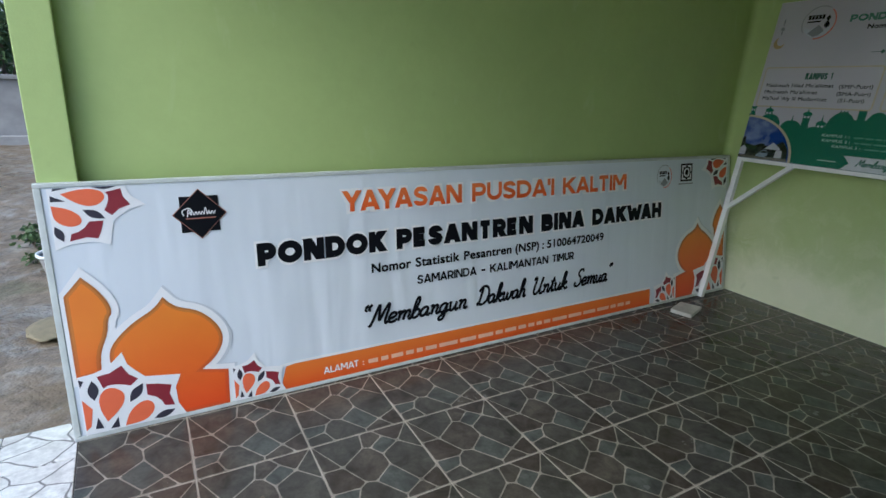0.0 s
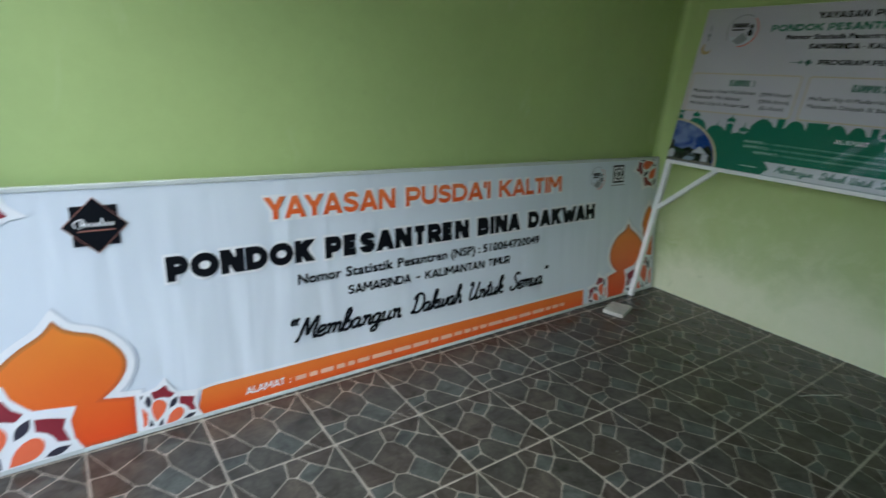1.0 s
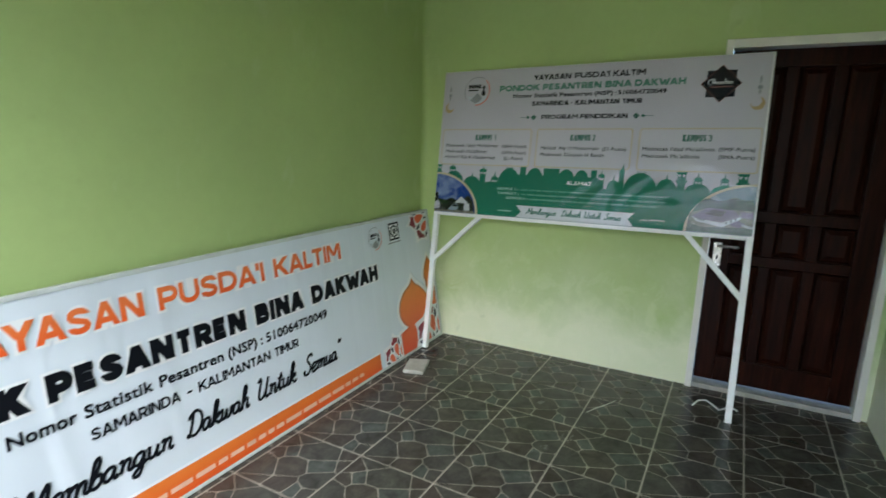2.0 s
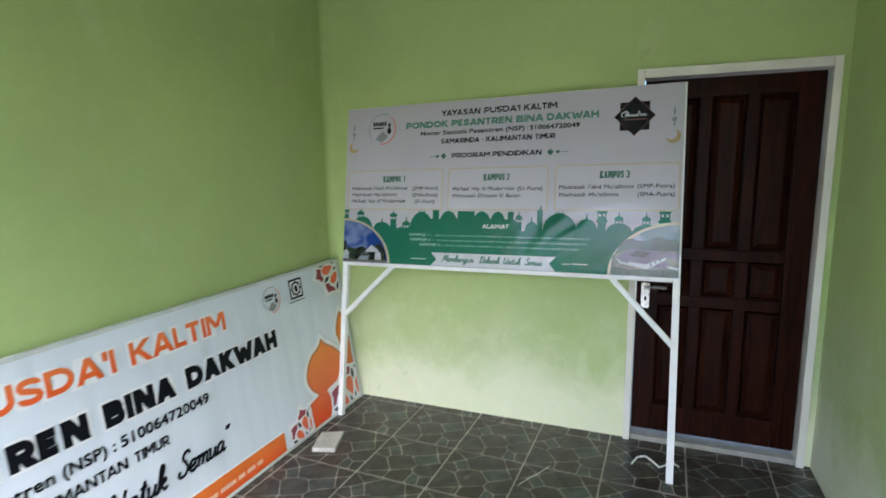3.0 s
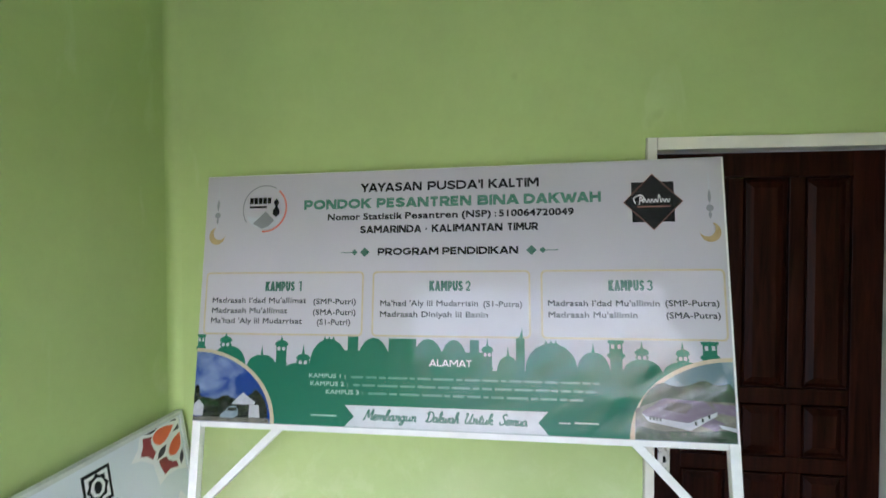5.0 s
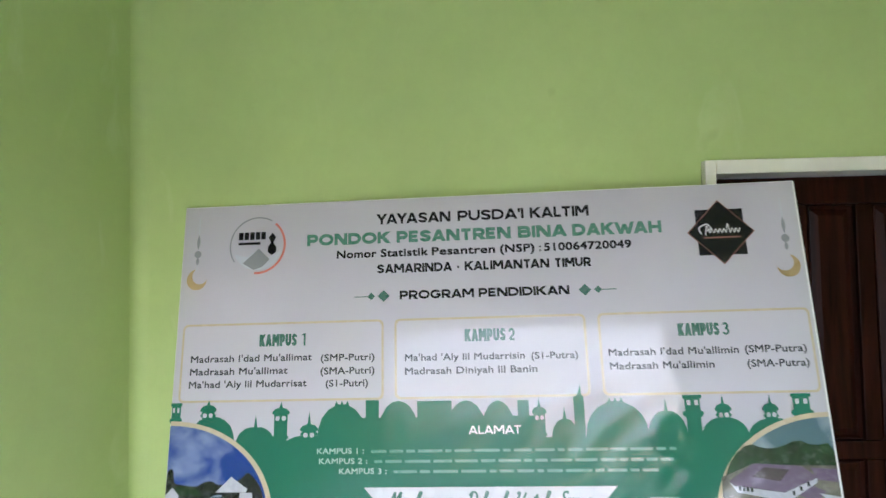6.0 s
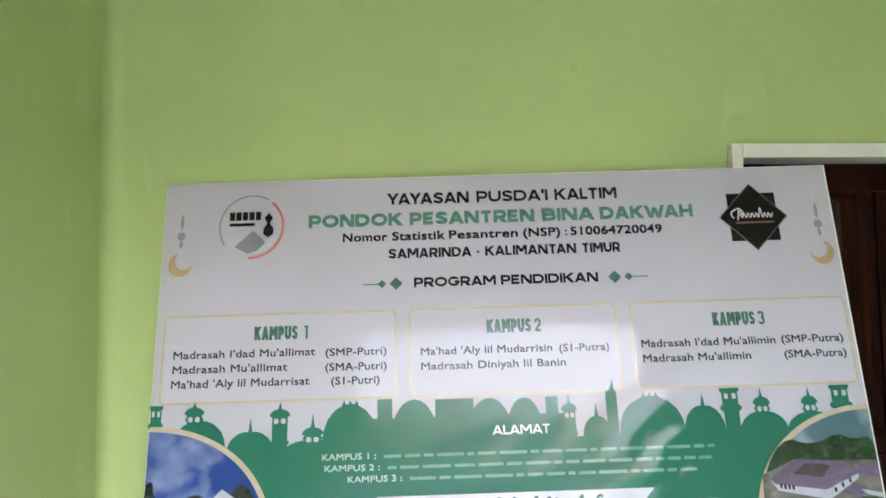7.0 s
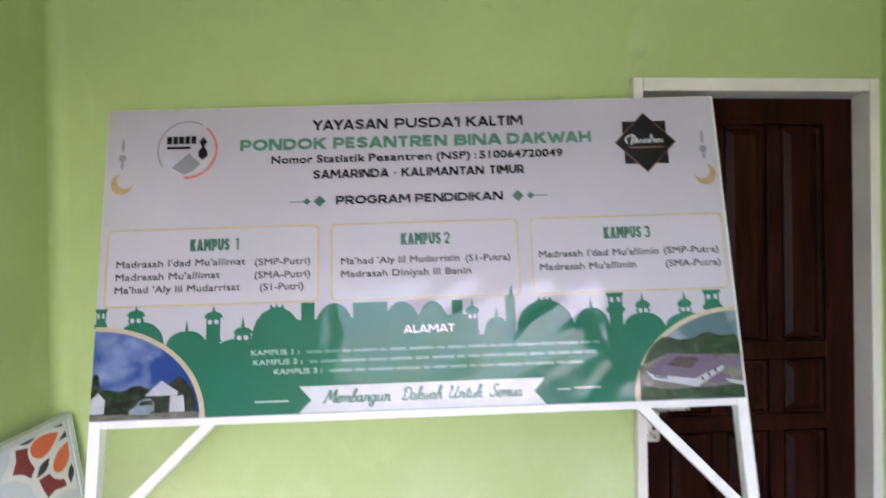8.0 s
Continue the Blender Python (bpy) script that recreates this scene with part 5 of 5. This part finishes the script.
def leafy(name, label, x, y, z, radius, height, leaves, size, seed, trunk):
    """A shrub or tree: tapered stems and a loose crown of single bent leaves in clumps."""
    r = random.Random(seed)
    ob = thing(name, label, "tree" if trunk > 0.6 else "plant", pose(x, y, z))
    stems = []
    for k in range(5):
        a = r.uniform(0, 6.28)
        reach = radius * r.uniform(0.3, 0.7)
        stems.append(((0, 0, trunk * 0.5), (reach * 0.4 * math.cos(a), reach * 0.4 * math.sin(a), trunk + height * 0.25), (reach * math.cos(a), reach * math.sin(a), trunk + height * r.uniform(0.4, 0.8))))
    part("trunk", tube([(0, 0, -0.1), (0.01, 0.0, trunk * 0.5), (0.02, 0.01, trunk + height * 0.4)], [radius * 0.08, radius * 0.06, radius * 0.02], 8), M_BARK, ob)
    for s in stems:
        part("limb", tube(s, [radius * 0.04, radius * 0.025, radius * 0.008], 6), M_BARK, ob)
    clumps = [(r.gauss(0, radius * 0.5), r.gauss(0, radius * 0.5), trunk + height * r.uniform(0.1, 1.0), radius * r.uniform(0.14, 0.3)) for _ in range(26)]
    verts, faces = [], []
    for _ in range(leaves):
        cx, cy, cz, cr = r.choice(clumps)
        c = Vector((cx + r.gauss(0, cr), cy + r.gauss(0, cr), cz + r.gauss(0, cr * 0.8)))
        d = Vector((r.gauss(0, 1), r.gauss(0, 1), r.gauss(-0.2, 0.6))).normalized()
        side = d.cross(Vector((r.gauss(0, 1), r.gauss(0, 1), r.gauss(0, 1)))).normalized()
        ln, wd = size * r.uniform(0.6, 1.3), size * r.uniform(0.2, 0.38)
        i = len(verts)
        verts += [c, c + d * ln * 0.5 + side * wd, c + d * ln - Vector((0, 0, ln * 0.2)), c + d * ln * 0.5 - side * wd]
        faces.append((i, i + 1, i + 2, i + 3))
    me = bpy.data.meshes.new("crown")
    me.from_pydata(verts, [], faces)
    me.materials.append(M_LEAF)
    crown = new("crown", me)
    crown.parent = ob
    return ob


leafy("bush", "dark green leafy bush behind the garden wall", -6.0, 13.6, 0.3, 1.5, 2.6, 3500, 0.16, 1, 0.5)
leafy("bush", "dark green leafy bush behind the garden wall", -8.6, 14.0, 0.3, 1.7, 3.0, 3500, 0.17, 2, 0.5)
leafy("yard_plant", "small green weed growing in the wet yard", -4.70, 3.75, -0.27, 0.13, 0.16, 170, 0.06, 5, 0.03)
leafy("yard_plant", "small green weed growing in the wet yard", -4.60, 3.1, -0.27, 0.08, 0.1, 90, 0.05, 6, 0.02)
pot = thing("plant_pot", "grey plant pot with a white rim in the yard", "pot", pose(-4.42, 2.75, -0.25))
prof = [(0.09, 0.0), (0.128, 0.168), (0.124, 0.172), (0.115, 0.14)]
pb = bmesh.new()
rings = [[pb.verts.new((r * math.cos(k * math.pi / 12), r * math.sin(k * math.pi / 12), z)) for k in range(24)] for r, z in prof]
for a, b in zip(rings, rings[1:]):
    for k in range(24):
        pb.faces.new((a[k], a[(k + 1) % 24], b[(k + 1) % 24], b[k])).smooth = True
pb.faces.new(rings[0][::-1])
part("pot_body", pb, M_RETAIN, pot)
rim = bmesh.new()
hoop = [(0.128, 0.166), (0.145, 0.168), (0.145, 0.188), (0.126, 0.188)]
rings = [[rim.verts.new((r * math.cos(k * math.pi / 12), r * math.sin(k * math.pi / 12), z)) for k in range(24)] for r, z in hoop + hoop[:1]]
for a, b in zip(rings, rings[1:]):
    for k in range(24):
        rim.faces.new((a[k], a[(k + 1) % 24], b[(k + 1) % 24], b[k])).smooth = True
part("rim", rim, M_PLASTIC, pot, "white pot rim")
part("soil", tube([(0, 0, 0.13), (0, 0, 0.145)], 0.118, 20), M_POTMUD, pot)
sand = bmesh.new()
bmesh.ops.create_icosphere(sand, subdivisions=3, radius=1.0)
for v in sand.verts:
    v.co = Vector((v.co.x * 0.13, v.co.y * 0.2, v.co.z * 0.009)) * (1 + 0.25 * noise.noise(v.co * 2.5))
for f in sand.faces:
    f.smooth = True
heap = tagged(finish("sand_heap", sand, M_YELLOW), "small heap of yellow sand on the ground", "sand", kind="stuff")
heap.location = (-4.40, 1.66, -0.265)

# ---- floor and apron tiles, last ----
def tile_mesh(w, d, t, name, material):
    bm = block(-w / 2, -d / 2, -t, w / 2, d / 2, 0)
    top = [e for e in bm.edges if all(v.co.z > -0.001 for v in e.verts)]
    bmesh.ops.bevel(bm, geom=top, offset=0.002, segments=1, affect="EDGES")
    me = bpy.data.meshes.new(name)
    bm.to_mesh(me)
    bm.free()
    me.materials.append(material)
    return me


def lay(parent, name, material, xs, ys, gap, z):
    cache = {}
    rng = random.Random(11)
    for x0, x1 in zip(xs, xs[1:]):
        for y0, y1 in zip(ys, ys[1:]):
            w, d = abs(x1 - x0) - gap, abs(y1 - y0) - gap
            if w < 0.01 or d < 0.01:
                continue
            key = (round(w, 3), round(d, 3))
            if key not in cache:
                cache[key] = tile_mesh(w, d, 0.008, name, material)
            ob = new(name, cache[key])
            ob.parent = parent
            ob.location = ((x0 + x1) / 2, (y0 + y1) / 2, z + rng.uniform(-0.0004, 0.0004))


# the print that every floor tile repeats: fifteen stones by their corners, in tenths of the tile
K = dict(a=(0, 10), b=(4.9, 10), c=(6.2, 10), d=(10, 10), e=(10, 5.6), f=(10, 2.7), g=(10, 0), h=(8.8, 0), i=(5.8, 0), j=(2.5, 0), k=(0, 0), l=(0, 1.3), m=(0, 3.1), n=(0, 6.1),
         p=(4.5, 7.9), q=(1.9, 6.0), r=(3.2, 3.4), s=(4.1, 3.1), t=(6.1, 4.7), u=(6.0, 6.3), v=(5.2, 7.6), w=(6.9, 8.9), x=(8.1, 7.6), y=(7.8, 1.6), z=(5.9, 0.5), o=(2.5, 2.9), A=(1.9, 1.7))
STONES = ("abpq", 3), ("aqn", 0), ("nqrom", 1), ("pvutsrq", 0), ("moAl", 2), ("lAjk", 3), ("orszijA", 3), ("styz", 2), ("zyhi", 0), ("yfgh", 1), ("uxefyt", 3), ("vwxu", 2), ("bcwvp", 0), ("cdxw", 1), ("dex", 3)
TURN, PITCH, CORNER = radians(-1.6), 0.411, (-2.528, -0.628)


def worn(pts, r):
    """The outline with each corner cut by r, or by a fifth of the shorter side that meets there."""
    out = []
    for a, b, c in zip(pts[-1:] + pts[:-1], pts, pts[1:] + pts[:1]):
        b, e, f = Vector(b), Vector(a) - Vector(b), Vector(c) - Vector(b)
        k = min(r, 0.2 * e.length, 0.2 * f.length)
        p, q = b + e.normalized() * k, b + f.normalized() * k
        out += [tuple(p), tuple(((p + q) / 2 + b) / 2), tuple(q)]
    return out


def flagstone_tile(size):
    """A tile with its print a hair proud of the pale joint between the stones."""
    bm = block(0, 0, -0.008, size, size, 0)
    for key, ink in STONES:
        pts = [(K[c][0] * size / 10, K[c][1] * size / 10) for c in key]
        pts = worn(grown(pts, -0.0031), 0.012)
        top = [bm.verts.new((u, v, 0.0006)) for u, v in pts]
        foot = [bm.verts.new((u + (u - size / 2) * 0.001, v + (v - size / 2) * 0.001, -0.0002)) for u, v in pts]
        f = bm.faces.new(top)
        f.normal_update()
        if f.normal.z < 0:
            f.normal_flip()
        made = [f] + [bm.faces.new((top[k - 1], top[k], foot[k], foot[k - 1])) for k in range(len(top))]
        for f in made:
            f.material_index = ink
    for f in bm.faces:
        if len(f.verts) == 4 and f.material_index == 0 and all(v.co.z in (0, -0.008) or abs(v.co.z) < 1e-6 or v.co.z < -0.007 for v in f.verts):
            f.material_index = 4
    return bm


def flagstone_mesh(bm):
    me = bpy.data.meshes.new("tile")
    bm.to_mesh(me)
    bm.free()
    for m in M_STONE + [M_JOINT]:
        me.materials.append(m)
    return me


whole = flagstone_mesh(flagstone_tile(PITCH - 0.005))
rng = random.Random(11)
for i in range(-5, 8):
    for j in range(-8, 3):
        m = Matrix.Translation((*CORNER, rng.uniform(-0.0003, 0.0003))) @ Matrix.Rotation(TURN, 4, "Z") @ Matrix.Translation((i * PITCH + 0.0025, j * PITCH + 0.0025, 0))
        ends = [m @ Vector((u, v, 0)) for u in (0, PITCH - 0.005) for v in (0, PITCH - 0.005)]
        x0, x1, y0, y1 = min(p.x for p in ends), max(p.x for p in ends), min(p.y for p in ends), max(p.y for p in ends)
        if x0 > -0.03 or x1 < WEST + 0.03 or y0 > -0.03 or y1 < SOUTH + 0.03:
            continue
        me = whole
        if x1 > -0.002 or x0 < WEST or y1 > -0.003 or y0 < SOUTH:
            bm = flagstone_tile(PITCH - 0.005)
            for co, no in (((-0.002, 0, 0), (1, 0, 0)), ((WEST + 0.001, 0, 0), (-1, 0, 0)), ((0, -0.003, 0), (0, 1, 0)), ((0, SOUTH + 0.002, 0), (0, -1, 0))):
                bmesh.ops.bisect_plane(bm, geom=bm.verts[:] + bm.edges[:] + bm.faces[:], plane_co=m.inverted() @ Vector(co), plane_no=m.to_3x3().inverted() @ Vector(no), clear_outer=True)
            me = flagstone_mesh(bm)
        ob = new("tile", me)
        ob.parent = floor
        ob.matrix_world = m
lay(pavement, "tile", M_TILE_W, [WEST - 1.6 + 0.01] + [WEST - 0.002 - 0.25 * k for k in range(6, -1, -1)], [-0.014 - 0.25 * k for k in range(17)], 0.004, -0.001)
